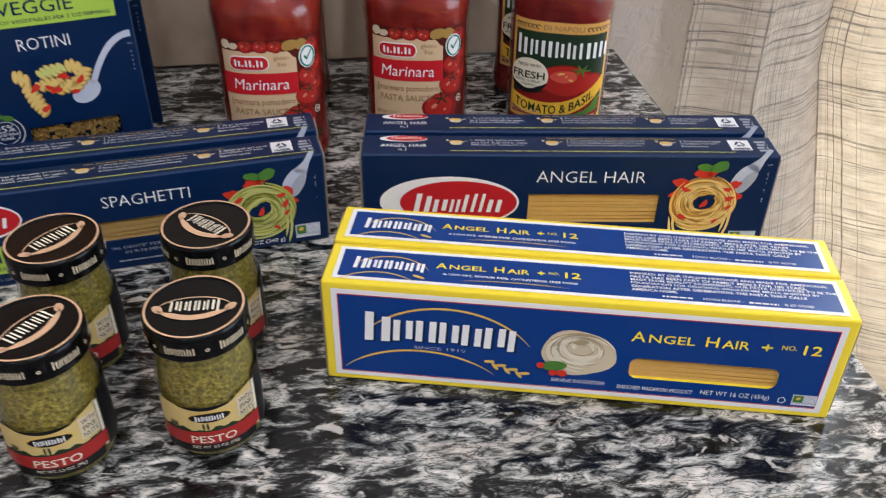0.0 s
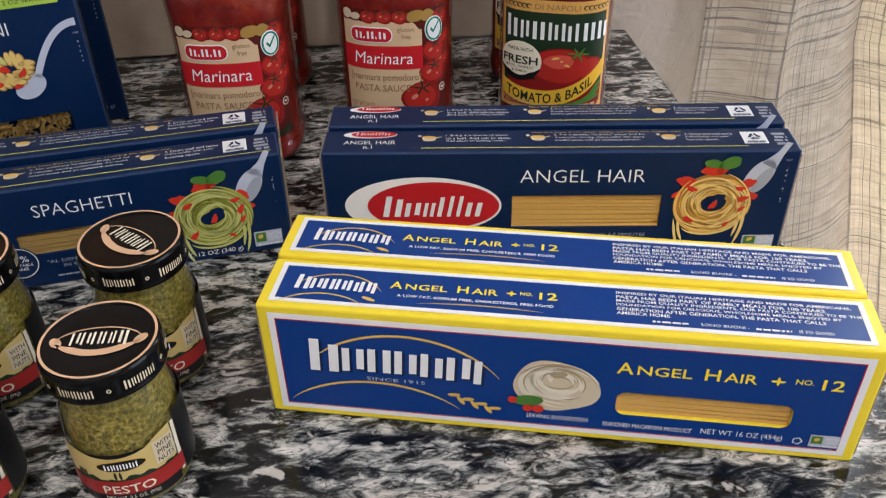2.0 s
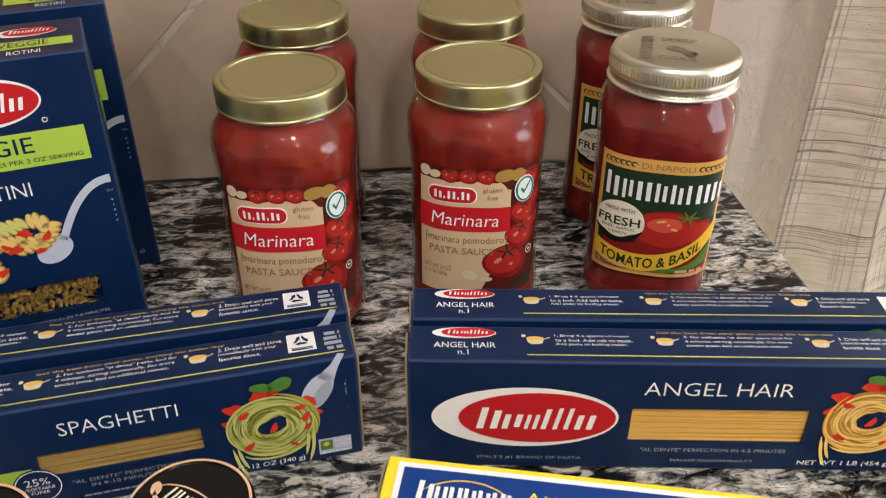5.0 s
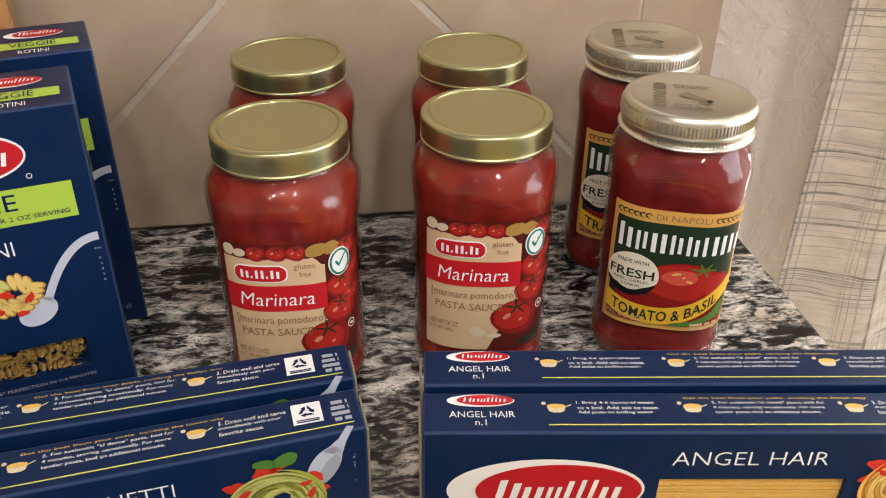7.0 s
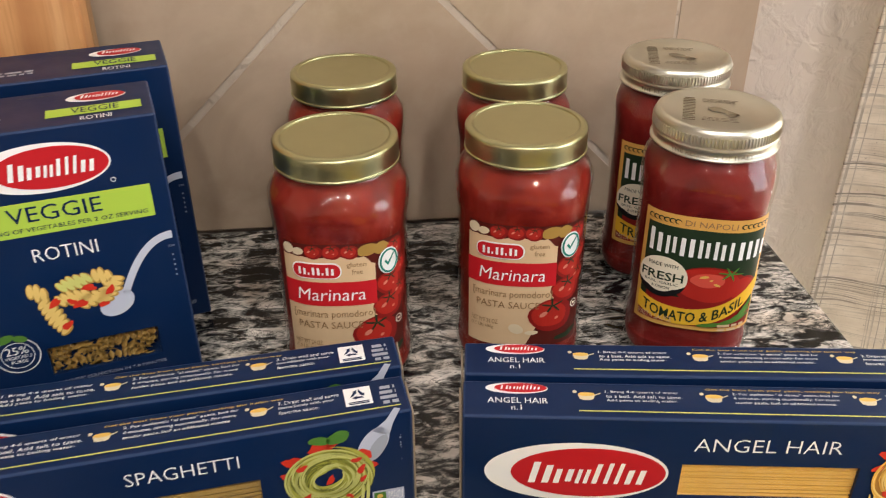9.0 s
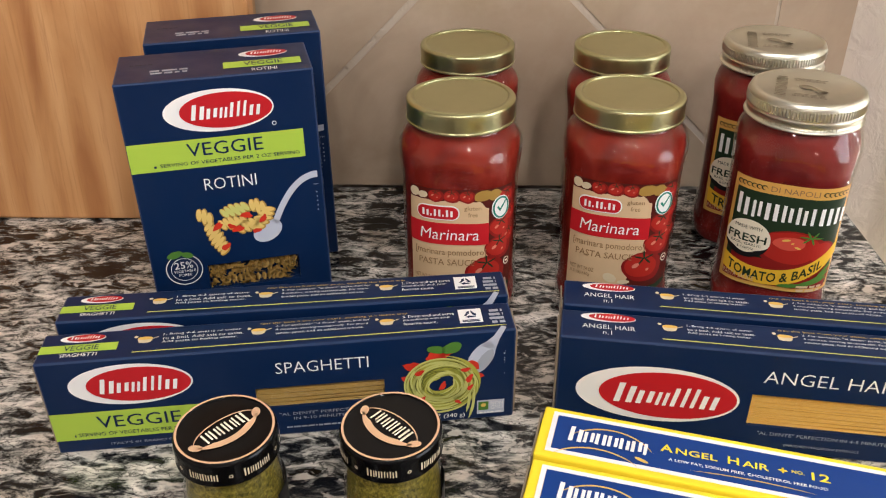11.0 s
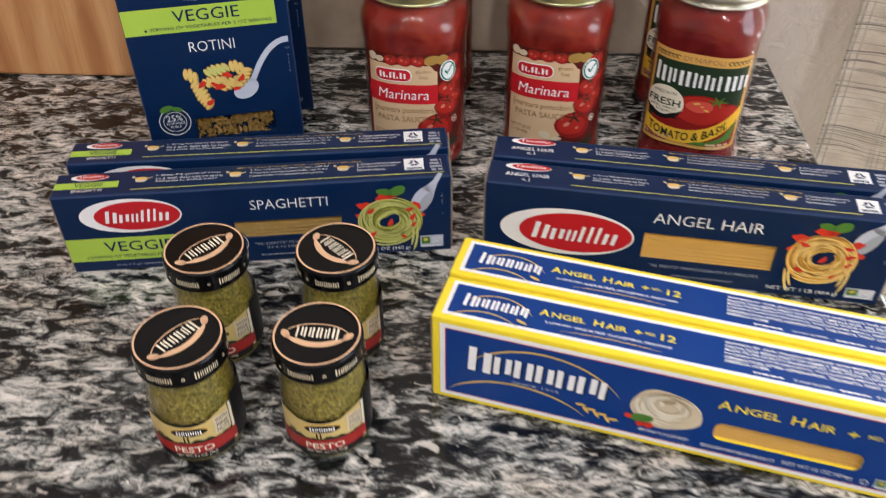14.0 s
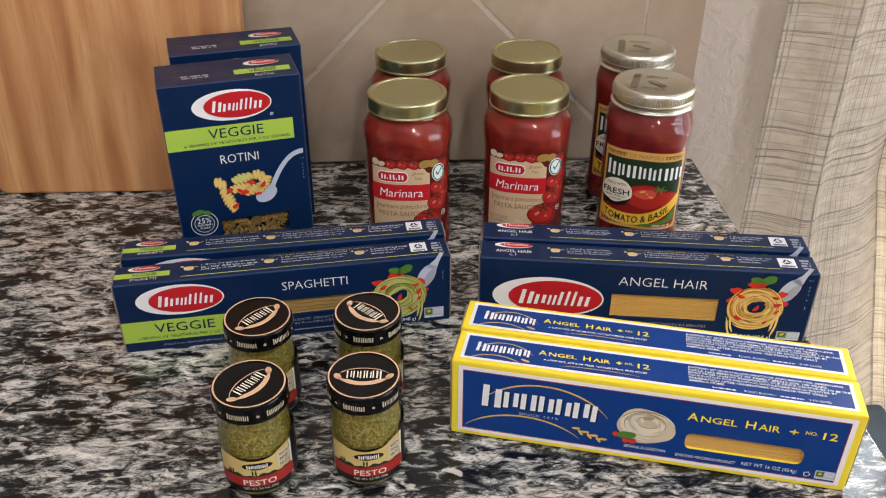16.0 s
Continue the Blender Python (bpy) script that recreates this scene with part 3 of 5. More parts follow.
# ---- the room ----
def room():
    X0, X1, Y0 = -2.6, 1.7, -8.0
    # back wall with a window opening right of the worktop
    wx0, wx1, wz0, wz1 = 0.22, 1.50, 0.42, 2.15
    wall = thing("wall_north", pose(0, 0, 0), "beige textured painted wall with a window opening", "wall", kind="structure")
    for a, b, c, d in ((X0, wx0, 0, 2.5), (wx1, X1, 0, 2.5), (wx0, wx1, 0, wz0), (wx0, wx1, wz1, 2.5)):
        part("wall_panel", block(a, b, 0.006, 0.14, c, d), DRYWALL, wall)
    solid("wall_west", block(X0 - 0.12, X0, Y0, 0.006, 0, 2.5), DRYWALL, "beige textured painted wall", "wall", "structure")
    east = thing("wall_east", pose(0, 0, 0), "beige textured painted wall with a window opening", "wall", kind="structure")
    for a, b, c, d in ((Y0, -1.9, 0, 2.5), (-0.5, 0.006, 0, 2.5), (-1.9, -0.5, 0, 0.8), (-1.9, -0.5, 2.1, 2.5)):
        part("wall_panel", block(X1, X1 + 0.12, a, b, c, d), DRYWALL, east)
    solid("wall_south", block(X0 - 0.12, X1 + 0.12, Y0 - 0.12, Y0, 0, 2.5), DRYWALL, "beige textured painted wall", "wall", "structure")
    solid("floor", block(X0, X1, Y0, 0.006, -0.06, 0), FLOOR, "dark wooden floor", "floor", "structure")
    solid("ceiling", block(X0 - 0.12, X1 + 0.12, Y0 - 0.12, 0.14, 2.5, 2.6), CEILING, "white painted ceiling", "ceiling", "structure")
    w = thing("window_1", pose(0, 0, 0), "white framed window behind the linen curtain", "window", kind="structure")
    for a, b, c, d in ((wx0, wx0 + 0.05, wz0, wz1), (wx1 - 0.05, wx1, wz0, wz1), (wx0 + 0.05, wx1 - 0.05, wz0, wz0 + 0.05), (wx0 + 0.05, wx1 - 0.05, wz1 - 0.05, wz1), (0.93, 0.97, wz0 + 0.05, wz1 - 0.05)):
        part("window_frame", block(a, b, 0.05, 0.10, c, d, 0.004), FRAMEW, w)
    for a, b in ((wx0 + 0.05, 0.93), (0.97, wx1 - 0.05)):
        p = part("pane", block(a, b, 0.072, 0.076, wz0 + 0.05, wz1 - 0.05), GLASS, w)
        p.visible_shadow = False
    solid("ground", block(-40, 40, 0.5, 60, -0.6, -0.5), drywall_mat("dry_ground", (0.25, 0.22, 0.16)), "pale dry ground outside the window", "ground", "structure")
    for lx, ly in LAMPS + FAR_LAMPS:
        d = thing("downlight", pose(lx, ly, 2.5), "round recessed ceiling light with a white trim", "ceiling light", "ceiling downlights")
        b = bmesh.new()
        bmesh.ops.create_cone(b, cap_ends=True, segments=32, radius1=0.085 if ly > -4 else 0.13, radius2=0.095 if ly > -4 else 0.14, depth=0.012)
        bmesh.ops.translate(b, verts=b.verts, vec=(0, 0, -0.007))
        part("trim", b, FRAMEW, d)


def counter():
    """A polished granite worktop with an eased edge, on a painted base unit."""
    solid("worktop", block(-2.2, 0, -0.66, -0.0005, TOP - 0.032, TOP, 0.004, 3), GRANITE, "black, white and grey streaked polished granite worktop", "worktop")
    c = thing("base_cabinet", pose(0, 0, 0), "cream painted base cabinet under the granite worktop", "cabinet")
    part("body", block(-2.18, -0.025, -0.60, -0.002, 0.10, TOP - 0.033), CABINET, c)
    part("plinth", block(-2.16, -0.04, -0.54, -0.01, 0.0, 0.10), SLATE, c)
    for i in range(4):
        d = part("door", block(-2.17 + 0.54 * i, -1.64 + 0.54 * i, -0.62, -0.601, 0.12, TOP - 0.05, 0.003), CABINET, c)
        part("handle", block(-1.70 + 0.54 * i, -1.69 + 0.54 * i, -0.645, -0.622, 0.62, 0.74, 0.003), STEELLID, d)


def clip_tile(poly, x0, x1, z0, z1):
    for axis, lim, keep in ((0, x0, 1), (0, x1, -1), (1, z0, 1), (1, z1, -1)):
        out = []
        for i, p in enumerate(poly):
            q = poly[(i + 1) % len(poly)]
            inp, inq = keep * (p[axis] - lim) >= 0, keep * (q[axis] - lim) >= 0
            if inp:
                out.append(p)
            if inp != inq:
                t = (lim - p[axis]) / (q[axis] - p[axis])
                out.append((p[0] + t * (q[0] - p[0]), p[1] + t * (q[1] - p[1])))
        poly = out
        if len(poly) < 3:
            return []
    return poly


def backsplash():
    """Large square tiles laid on the diagonal, with an upright border column at the end."""
    s = thing("backsplash", pose(0, 0, 0), "beige stone-look ceramic tiles laid diagonally with pale grout", "tile backsplash", kind="structure")
    part("grout", block(-2.2, -0.0135, 0.0010, 0.0059, TOP, TOP + 0.50), GROUT, s)
    side, gap = 0.305, 0.0034
    cx, cz = -0.307, TOP + 0.235 - side / math.sqrt(2)
    h = side / math.sqrt(2)
    polys = []
    for i in range(-8, 9):
        for j in range(-8, 9):
            x, z = cx + (i + j) * h, cz + (i - j) * h
            k = h - gap * 0.9
            p = clip_tile([(x - k, z), (x, z - k), (x + k, z), (x, z + k)], -2.2, -0.0772, TOP + 0.001, TOP + 0.50)
            if p:
                polys.append(p)
    z = TOP + 0.001
    for hgt in (0.235, 0.262):
        polys.append([(-0.0748, z), (-0.0135, z), (-0.0135, z + hgt), (-0.0748, z + hgt)])
        z += hgt + 0.003
    for p in polys:
        bm = bmesh.new()
        f = bm.faces.new([bm.verts.new((x, 0.005, zz)) for x, zz in p])
        r = bmesh.ops.extrude_face_region(bm, geom=[f])
        vs = [v for v in r["geom"] if isinstance(v, bmesh.types.BMVert)]
        mid = sum((v.co for v in vs), Vector()) / len(vs)
        for v in vs:
            v.co.y = 0.0
            d = v.co - mid
            d.y = 0
            if d.length > 0.02:
                v.co -= d.normalized() * 0.0012
        bmesh.ops.recalc_face_normals(bm, faces=bm.faces[:])
        part("tile", bm, TILE, s)


def curtain_panel(left, right, stops, phases, label):
    """A hanging linen panel in deep uneven folds between two side edges, each given by height."""
    z0, z1, nv = 0.10, 2.25, 60
    nu = 110
    verts, faces, uvs = [], [], []
    arc = 0.0
    last = None
    for i in range(nu + 1):
        s = i / nu
        ph = math.pi * float(np.interp(s, stops, phases))
        for j in range(nv + 1):
            t = j / nv
            z = z0 + (z1 - z0) * t
            a, b = left(z), right(z)
            amp = 0.036 * (0.8 + 0.2 * math.sin(9 * s + 1.3)) * (0.8 + 0.35 * (1 - t))
            ease = min(1.0, i / 30)
            y = -0.058 * (1 - ease) + ease * -0.056 - ease * amp * math.sin(ph + 0.25 * (1 - t)) - ease * 0.004 * math.sin(2.3 * ph)
            verts.append((a + (b - a) * s + ease * (0.008 * math.sin(ph * 2) + 0.004 * math.sin(3 * t + s)), y, z))
        p = Vector(verts[-1])
        arc += (p - last).length if last else 0
        last = p
        uvs.append(arc + left(1.0))
    for i in range(nu):
        for j in range(nv):
            a = i * (nv + 1) + j
            faces.append((a, a + nv + 1, a + nv + 2, a + 1))
    me = bpy.data.meshes.new("curtain")
    me.from_pydata(verts, [], faces)
    layer = me.uv_layers.new()
    for l in me.loops:
        i, j = divmod(l.vertex_index, nv + 1)
        layer.data[l.index].uv = (uvs[i], (z1 - z0) * j / nv)
    me.materials.append(CLOTH)
    me.polygons.foreach_set("use_smooth", [True] * len(me.polygons))
    c = thing("curtain", pose(0, 0, 0), label, "curtain", "window curtains")
    ob = part("fabric", me, CLOTH, c)
    sol = ob.modifiers.new("thickness", "SOLIDIFY")
    sol.thickness = 0.0012


def curtain():
    gap = lambda z: 0.275 + 0.36 * min(max(0.90 - z, 0.0), 0.5)
    curtain_panel(lambda z: 0.050, gap, (0, 0.30, 0.74, 1.0), (-0.1, 0.5, 1.5, 1.95), "cream linen curtain with dark woven plaid yarns hanging in folds")
    curtain_panel(lambda z: gap(z) + 0.060, lambda z: 0.98, (0, 0.12, 1.0), (0.3, 0.9, 8.5), "cream plaid linen curtain drawn almost up to its neighbour")
    b = bmesh.new()
    bmesh.ops.create_cone(b, cap_ends=True, segments=16, radius1=0.012, radius2=0.012, depth=1.9)
    bmesh.ops.transform(b, matrix=pose(0.95, -0.05, 2.27, 0, 90, 0), verts=b.verts)
    rod = solid("curtain_rod", b, STEELLID, "brushed metal curtain rod above the window", "curtain rod")
    b = block(0.03, 0.045, -0.055, 0.006, 2.25, 2.285, 0.002)
    part("bracket", b, STEELLID, rod)


def cutting_boards():
    def slab(w, h, t, r):
        bm = bmesh.new()
        pts = []
        for cx, cz, a0 in ((w - r, r, -90), (w - r, h - r, 0), (r, h - r, 90), (r, r, 180)):
            for j in range(7):
                a = radians(a0 + 15 * j)
                pts.append((cx + r * math.cos(a), cz + r * math.sin(a)))
        f = bm.faces.new([bm.verts.new((x, 0, z)) for x, z in pts])
        ex = bmesh.ops.extrude_face_region(bm, geom=[f])
        bmesh.ops.translate(bm, verts=[v for v in ex["geom"] if isinstance(v, bmesh.types.BMVert)], vec=(0, t, 0))
        bmesh.ops.recalc_face_normals(bm, faces=bm.faces[:])
        rim = [e for e in bm.edges if abs(e.verts[0].co.y - e.verts[1].co.y) < 1e-6]
        bmesh.ops.bevel(bm, geom=rim, offset=0.003, segments=2, affect="EDGES", profile=0.5)
        return bm
    a = solid("cutting_board", slab(0.276, 0.40, 0.020, 0.009), WOOD, "honey-coloured wooden cutting board leaning against the tiles", "cutting board")
    a.matrix_world = pose(-0.772, -0.068, TOP + 0.0012, -5.0, 0, 0)
    b = solid("cutting_board", slab(0.30, 0.44, 0.014, 0.015), WOOD2, "darker wooden board standing behind the front one", "cutting board")
    b.matrix_world = pose(-0.80, -0.032, TOP + 0.0008, -3.0, 0, 0)


def bench():
    """A low slate-blue chest beside the worktop's end."""
    c = thing("storage_chest", pose(0, 0, 0), "dark slate-blue painted low chest beside the worktop end", "chest")
    part("body", block(0.025, 0.262, -0.90, -0.098, 0.0, 0.569, 0.006), SLATE, c)
    part("lid", block(0.02, 0.27, -0.91, -0.09, 0.57, 0.60, 0.006), SLATE, c)


# ---- pasta cartons ----
def angel_hair_box(m, label):
    """Navy one-pound carton."""
    L, D, H = 0.2672, 0.0262, 0.0698
    T = lambda lift: on_top(H, lift)
    b = thing("pasta_box", m, label, "pasta box", "angel hair boxes")
    win = (0.108, 0.0185, 0.194, 0.041)
    part("carton", carton(L, D, H, win), NAVY, b).data.materials.append(NAVYEDGE)
    part("pasta", strands(win[0], win[1], win[2], win[3], 0.00125, 0.0007, 0.0026), PASTA, b, "dry golden angel hair strands").data.materials.append(PASTA)
    film(win, b)
    oval_logo(b, 0.0565, 0.0345, 0.0455, 0.0195, on_front)
    stamp("title", Ink().text("ANGEL HAIR", 0.1122, 0.0500, 0.1828, 0.0583, bold=-0.010), WHITE, b, on_front(0.0003))
    picture_of_nest(b, 0.2230, 0.0365, 0.0228, NOODLE, on_front)
    small = Ink().text('"AL DENTE" PERFECTION IN 4-5 MINUTES', 0.115, 0.0125, 0.187, 0.0150).text("ENRICHED MACARONI PRODUCT", 0.131, 0.0055, 0.172, 0.0073)
    small.text("ITALY'S #1 BRAND OF PASTA", 0.034, 0.006, 0.086, 0.0082).text("TM", 0.2590, 0.0630, 0.2625, 0.0643)
    stamp("small_print", small, GREY, b, on_front(0.0003))
    stamp("weight_text", Ink().text("NET WT 1 LB (454 g)", 0.194, 0.0045, 0.240, 0.0085), WHITE, b, on_front(0.0012))
    badge(b, 0.2445, 0.0045, 0.0185, 0.0085, on_front)
    stamp("fine_print", Ink().bars(0.2605, 0.036, 0.2617, 0.060, 14, 4), GREY, b, on_front(0.0003))
    oval_logo(b, 0.0265, 0.0205, 0.0155, 0.0042, T)
    stamp("title", Ink().text("ANGEL HAIR", 0.012, 0.0095, 0.0415, 0.0135).text("n.1", 0.0235, 0.0045, 0.0285, 0.0082), WHITE, b, T(0.0003))
    cooking_steps(b, ((0.070, 0.107), (0.132, 0.184), (0.206, 0.233)), 0.0110, 0.0205, T, (0.056, 0.239, 0.0045))
    recycle(b, 0.2375, 0.0075, 0.0135, T)
    stamp("fine_print", Ink().bars(0.2545, 0.006, 0.2625, 0.021, 4, 7), GREY, b, T(0.0003))
    flap_ends(b, L, D, H, NAVY)
    return b


def veggie_spaghetti_box(m, label):
    """Navy carton with a lime band."""
    L, D, H = 0.2667, 0.0272, 0.0654
    T = lambda lift: on_top(H, lift)
    b = thing("pasta_box", m, label, "pasta box", "veggie spaghetti boxes")
    win = (0.116, 0.0215, 0.190, 0.0365)
    part("carton", carton(L, D, H, win), NAVY, b).data.materials.append(NAVYEDGE)
    part("pasta", strands(win[0], win[1], win[2], win[3], 0.00135, 0.00075, 0.0026), PASTA2, b, "dry brownish spaghetti strands").data.materials.append(PASTA2)
    film(win, b)
    oval_logo(b, 0.0490, 0.0475, 0.0340, 0.0142, on_front)
    stamp("lime_band", Ink().rect(0.0006, 0.0095, 0.113, 0.0295), LIME, b, on_front(0.0003))
    stamp("title", Ink().text("VEGGIE", 0.0255, 0.0175, 0.0725, 0.0262).bars(0.0112, 0.0118, 0.0122, 0.0145, 1).text("SERVING OF VEGETABLES PER 2 OZ SERVING", 0.0135, 0.0118, 0.0925, 0.0145), NAVY, b, on_front(0.0006))
    stamp("title", Ink().text("SPAGHETTI", 0.129, 0.0465, 0.1815, 0.0543, bold=-0.010), WHITE, b, on_front(0.0003))
    picture_of_nest(b, 0.2235, 0.0305, 0.0225, NOODLEG, on_front)
    stamp("round_badge", Ink().disc(0.1135, 0.0185, 0.0108, 0.0108), NAVY, b, on_front(0.0008))
    stamp("badge_ring", Ink().ring(0.1135, 0.0185, 0.0102, 0.0102, 0.0005).text("25%", 0.108, 0.019, 0.119, 0.0235).text("VEGETABLE", 0.1065, 0.0162, 0.1205, 0.0180).text("PUREE", 0.1095, 0.0135, 0.1175, 0.0153), WHITE, b, on_front(0.0011))
    stamp("small_print", Ink().text("ITALY'S #1 BRAND OF PASTA", 0.030, 0.0038, 0.080, 0.0058).text('"AL DENTE" PERFECTION', 0.128, 0.0152, 0.176, 0.0174).text("IN 9-10 MINUTES", 0.136, 0.0114, 0.168, 0.0136).bars(0.130, 0.0055, 0.19, 0.0072, 1, 5), GREY, b, on_front(0.0003))
    stamp("weight_text", Ink().text("NET WT. 12 OZ (340 g)", 0.190, 0.0030, 0.237, 0.0070), WHITE, b, on_front(0.0012))
    badge(b, 0.2445, 0.0040, 0.0165, 0.0105, on_front)
    stamp("fine_print", Ink().bars(0.2595, 0.032, 0.2607, 0.055, 14, 6), GREY, b, on_front(0.0003))
    oval_logo(b, 0.0225, 0.0210, 0.0125, 0.0037, T)
    stamp("lime_band", Ink().rect(0.0008, 0.0085, 0.0430, 0.0155), LIME, b, T(0.0003))
    stamp("title", Ink().text("VEGGIE", 0.0140, 0.0098, 0.0330, 0.0142), NAVY, b, T(0.0006))
    stamp("title", Ink().text("SPAGHETTI", 0.0130, 0.0045, 0.0330, 0.0075), WHITE, b, T(0.0003))
    cooking_steps(b, ((0.067, 0.112), (0.130, 0.184), (0.203, 0.233)), 0.0105, 0.0210, T, (0.052, 0.262, 0.0045))
    recycle(b, 0.2355, 0.0090, 0.0135, T)
    stamp("fine_print", Ink().bars(0.253, 0.007, 0.262, 0.022, 4, 9), GREY, b, T(0.0003))
    flap_ends(b, L, D, H, NAVY)
    return b


def rotini_pieces(win, y, seed=5):
    """Short pasta spirals heaped behind a window."""
    rnd = random.Random(seed)
    vs, fs = [], []
    a, b, c, d = win
    for i in range(34):
        cu, cv = rnd.uniform(a + 0.004, c - 0.004), rnd.uniform(b + 0.002, d - 0.002)
        turn, ln = rnd.uniform(0, math.pi), rnd.uniform(0.012, 0.018)
        k, n = len(vs), 16
        for j in range(n + 1):
            s = (j / n - 0.5) * ln
            t = j / n * 4.5 * math.pi
            for sg in (-1, 1):
                w = 0.0032 * sg
                pu, pv, py = s, w * math.cos(t), w * math.sin(t)
                u, v = cu + math.cos(turn) * pu - math.sin(turn) * pv, cv + math.sin(turn) * pu + math.cos(turn) * pv
                vs.append((min(max(u, a + 0.0005), c - 0.0005), min(max(y + 0.5 * py, 0.0010), 0.0047), min(max(v, b + 0.0005), d - 0.0005)))
        fs += [(k + 2 * j, k + 2 * j + 1, k + 2 * j + 3, k + 2 * j + 2) for j in range(n)]
    me = bpy.data.meshes.new("pasta")
    me.from_pydata(vs, [], fs)
    me.materials.append(PASTA2)
    me.polygons.foreach_set("use_smooth", [True] * len(me.polygons))
    return me


def rotini_box(m, label):
    """Tall navy carton with a lime band."""
    L, D, H = 0.1188, 0.0540, 0.1800
    T = lambda lift: on_top(H, lift)
    b = thing("pasta_box", m, label, "pasta box", "veggie rotini boxes")
    win = (0.036, 0.0290, 0.0975, 0.0485)
    part("carton", carton(L, D, H, win), NAVY, b).data.materials.append(NAVYEDGE)
    part("pasta", rotini_pieces(win, 0.003), PASTA2, b, "dry brown and green rotini spirals")
    film(win, b)
    oval_logo(b, 0.0590, 0.1585, 0.0335, 0.0138, on_front)
    stamp("registered_sign", Ink().ring(0.0915, 0.1465, 0.0014, 0.0014, 0.0004), WHITE, b, on_front(0.0003))
    stamp("lime_band", Ink().rect(0.0006, 0.1215, 0.1090, 0.1410), LIME, b, on_front(0.0003))
    stamp("title", Ink().text("VEGGIE", 0.0360, 0.1295, 0.0830, 0.1385).text("SERVING OF VEGETABLES PER 2 OZ SERVING", 0.0185, 0.1240, 0.1055, 0.1265).bars(0.0145, 0.1240, 0.0165, 0.1265, 1), NAVY, b, on_front(0.0006))
    stamp("title", Ink().text("ROTINI", 0.0430, 0.1050, 0.0760, 0.1132, bold=-0.008), WHITE, b, on_front(0.0003))
    # fork: a curved tapering handle and a bowl
    f = Ink()
    for i in range(14):
        t0, t1 = i / 14, (i + 1) / 14
        q = []
        for t, s in ((t0, -1), (t1, -1), (t1, 1), (t0, 1)):
            u, v = 0.0845 + 0.031 * t, 0.075 + 0.033 * (1 - (1 - t) ** 2.2)
            w = 0.0016 + 0.0008 * t
            q.append((u - s * w * (1 - t), v + s * w))
        f.poly(q)
    f.disc(0.0790, 0.0700, 0.0105, 0.0075, 0.55, 24)
    stamp("fork_picture", f, SILVERP, b, on_front(0.0003))
    dark, light, green, bits = Ink(), Ink(), Ink(), Ink()
    for cu, cv, turn, n, ink in ((0.0475, 0.0700, -1.18, 7, light), (0.0425, 0.0850, -0.5, 3, light), (0.0580, 0.0790, 0.1, 5, light), (0.0670, 0.0765, 0.35, 5, light), (0.0755, 0.0800, 1.0, 5, light), (0.0600, 0.0872, 0.25, 5, green), (0.0730, 0.0880, -0.3, 3, light)):
        for i in range(n):
            w = (i - (n - 1) / 2) * 0.0031
            cu_, cv_ = 0.0640 + 1.14 * (cu - 0.0640), 0.0765 + 1.14 * (cv - 0.0765)
            half = 0.0061 * (1 - 0.35 * abs(i - (n - 1) / 2) / n * 2)
            pu, pv = cu_ + 1.14 * w * math.cos(turn), cv_ + 1.14 * w * math.sin(turn)
            dark.disc(pu + 0.0003, pv - 0.0004, 0.0024, half * 1.08, turn + 0.42, 14)
            ink.disc(pu, pv, 0.0017, half * 0.92, turn + 0.42, 12)
    for du, dv, a, turn in ((0.0600, 0.0745, 0.0036, 0.2), (0.0665, 0.0840, 0.0034, -0.2), (0.0470, 0.0780, 0.0034, 0.7), (0.0505, 0.0620, 0.0032, 0.6), (0.0720, 0.0715, 0.0026, 0.1), (0.0770, 0.0800, 0.0030, 0.9), (0.0560, 0.0770, 0.0026, -0.5)):
        bits.disc(du, dv, 1.15 * a, a * 0.62, turn, 12, 0.16)
    stamp("rotini_picture", dark, ROTINI2, b, on_front(0.0006))
    stamp("rotini_picture", light, ROTINI, b, on_front(0.0008))
    stamp("rotini_picture", green, NOODLEG[1], b, on_front(0.0008))
    stamp("tomato_picture", bits, TOMATO, b, on_front(0.0011))
    stamp("badge_ring", Ink().ring(0.0210, 0.0480, 0.0120, 0.0120, 0.0006).ring(0.0210, 0.0480, 0.0088, 0.0088, 0.0004).text("25%", 0.0150, 0.0487, 0.0270, 0.0540).text("VEGETABLE", 0.0138, 0.0458, 0.0283, 0.0478).text("PUREE", 0.0168, 0.0427, 0.0253, 0.0447), WHITE, b, on_front(0.0003))
    stamp("squash_picture", Ink().disc(0.0165, 0.0600, 0.0055, 0.0026, 0.3, 14).disc(0.0245, 0.0590, 0.0040, 0.0022, -0.3, 14), LEAF, b, on_front(0.0006))
    stamp("small_print", Ink().text('"AL DENTE" PERFECTION IN 7-8 MINUTES', 0.034, 0.0225, 0.0985, 0.0245).text("NET WT. 12 OZ (340 g)", 0.062, 0.010, 0.110, 0.0135), GREY, b, on_front(0.0003))
    stamp("fine_print", Ink().bars(0.1135, 0.076, 0.1145, 0.096, 12, 5).text("TM", 0.1120, 0.1000, 0.1155, 0.1013), GREY, b, on_front(0.0003))
    oval_logo(b, 0.0905, 0.0365, 0.0155, 0.0070, T)
    stamp("lime_band", Ink().rect(0.0650, 0.0120, 0.1130, 0.0235), LIME, b, T(0.0003))
    stamp("title", Ink().text("VEGGIE", 0.0775, 0.0140, 0.1015, 0.0215), NAVY, b, T(0.0006))
    stamp("title", Ink().text("ROTINI", 0.0820, 0.0035, 0.0975, 0.0090), WHITE, b, T(0.0003))
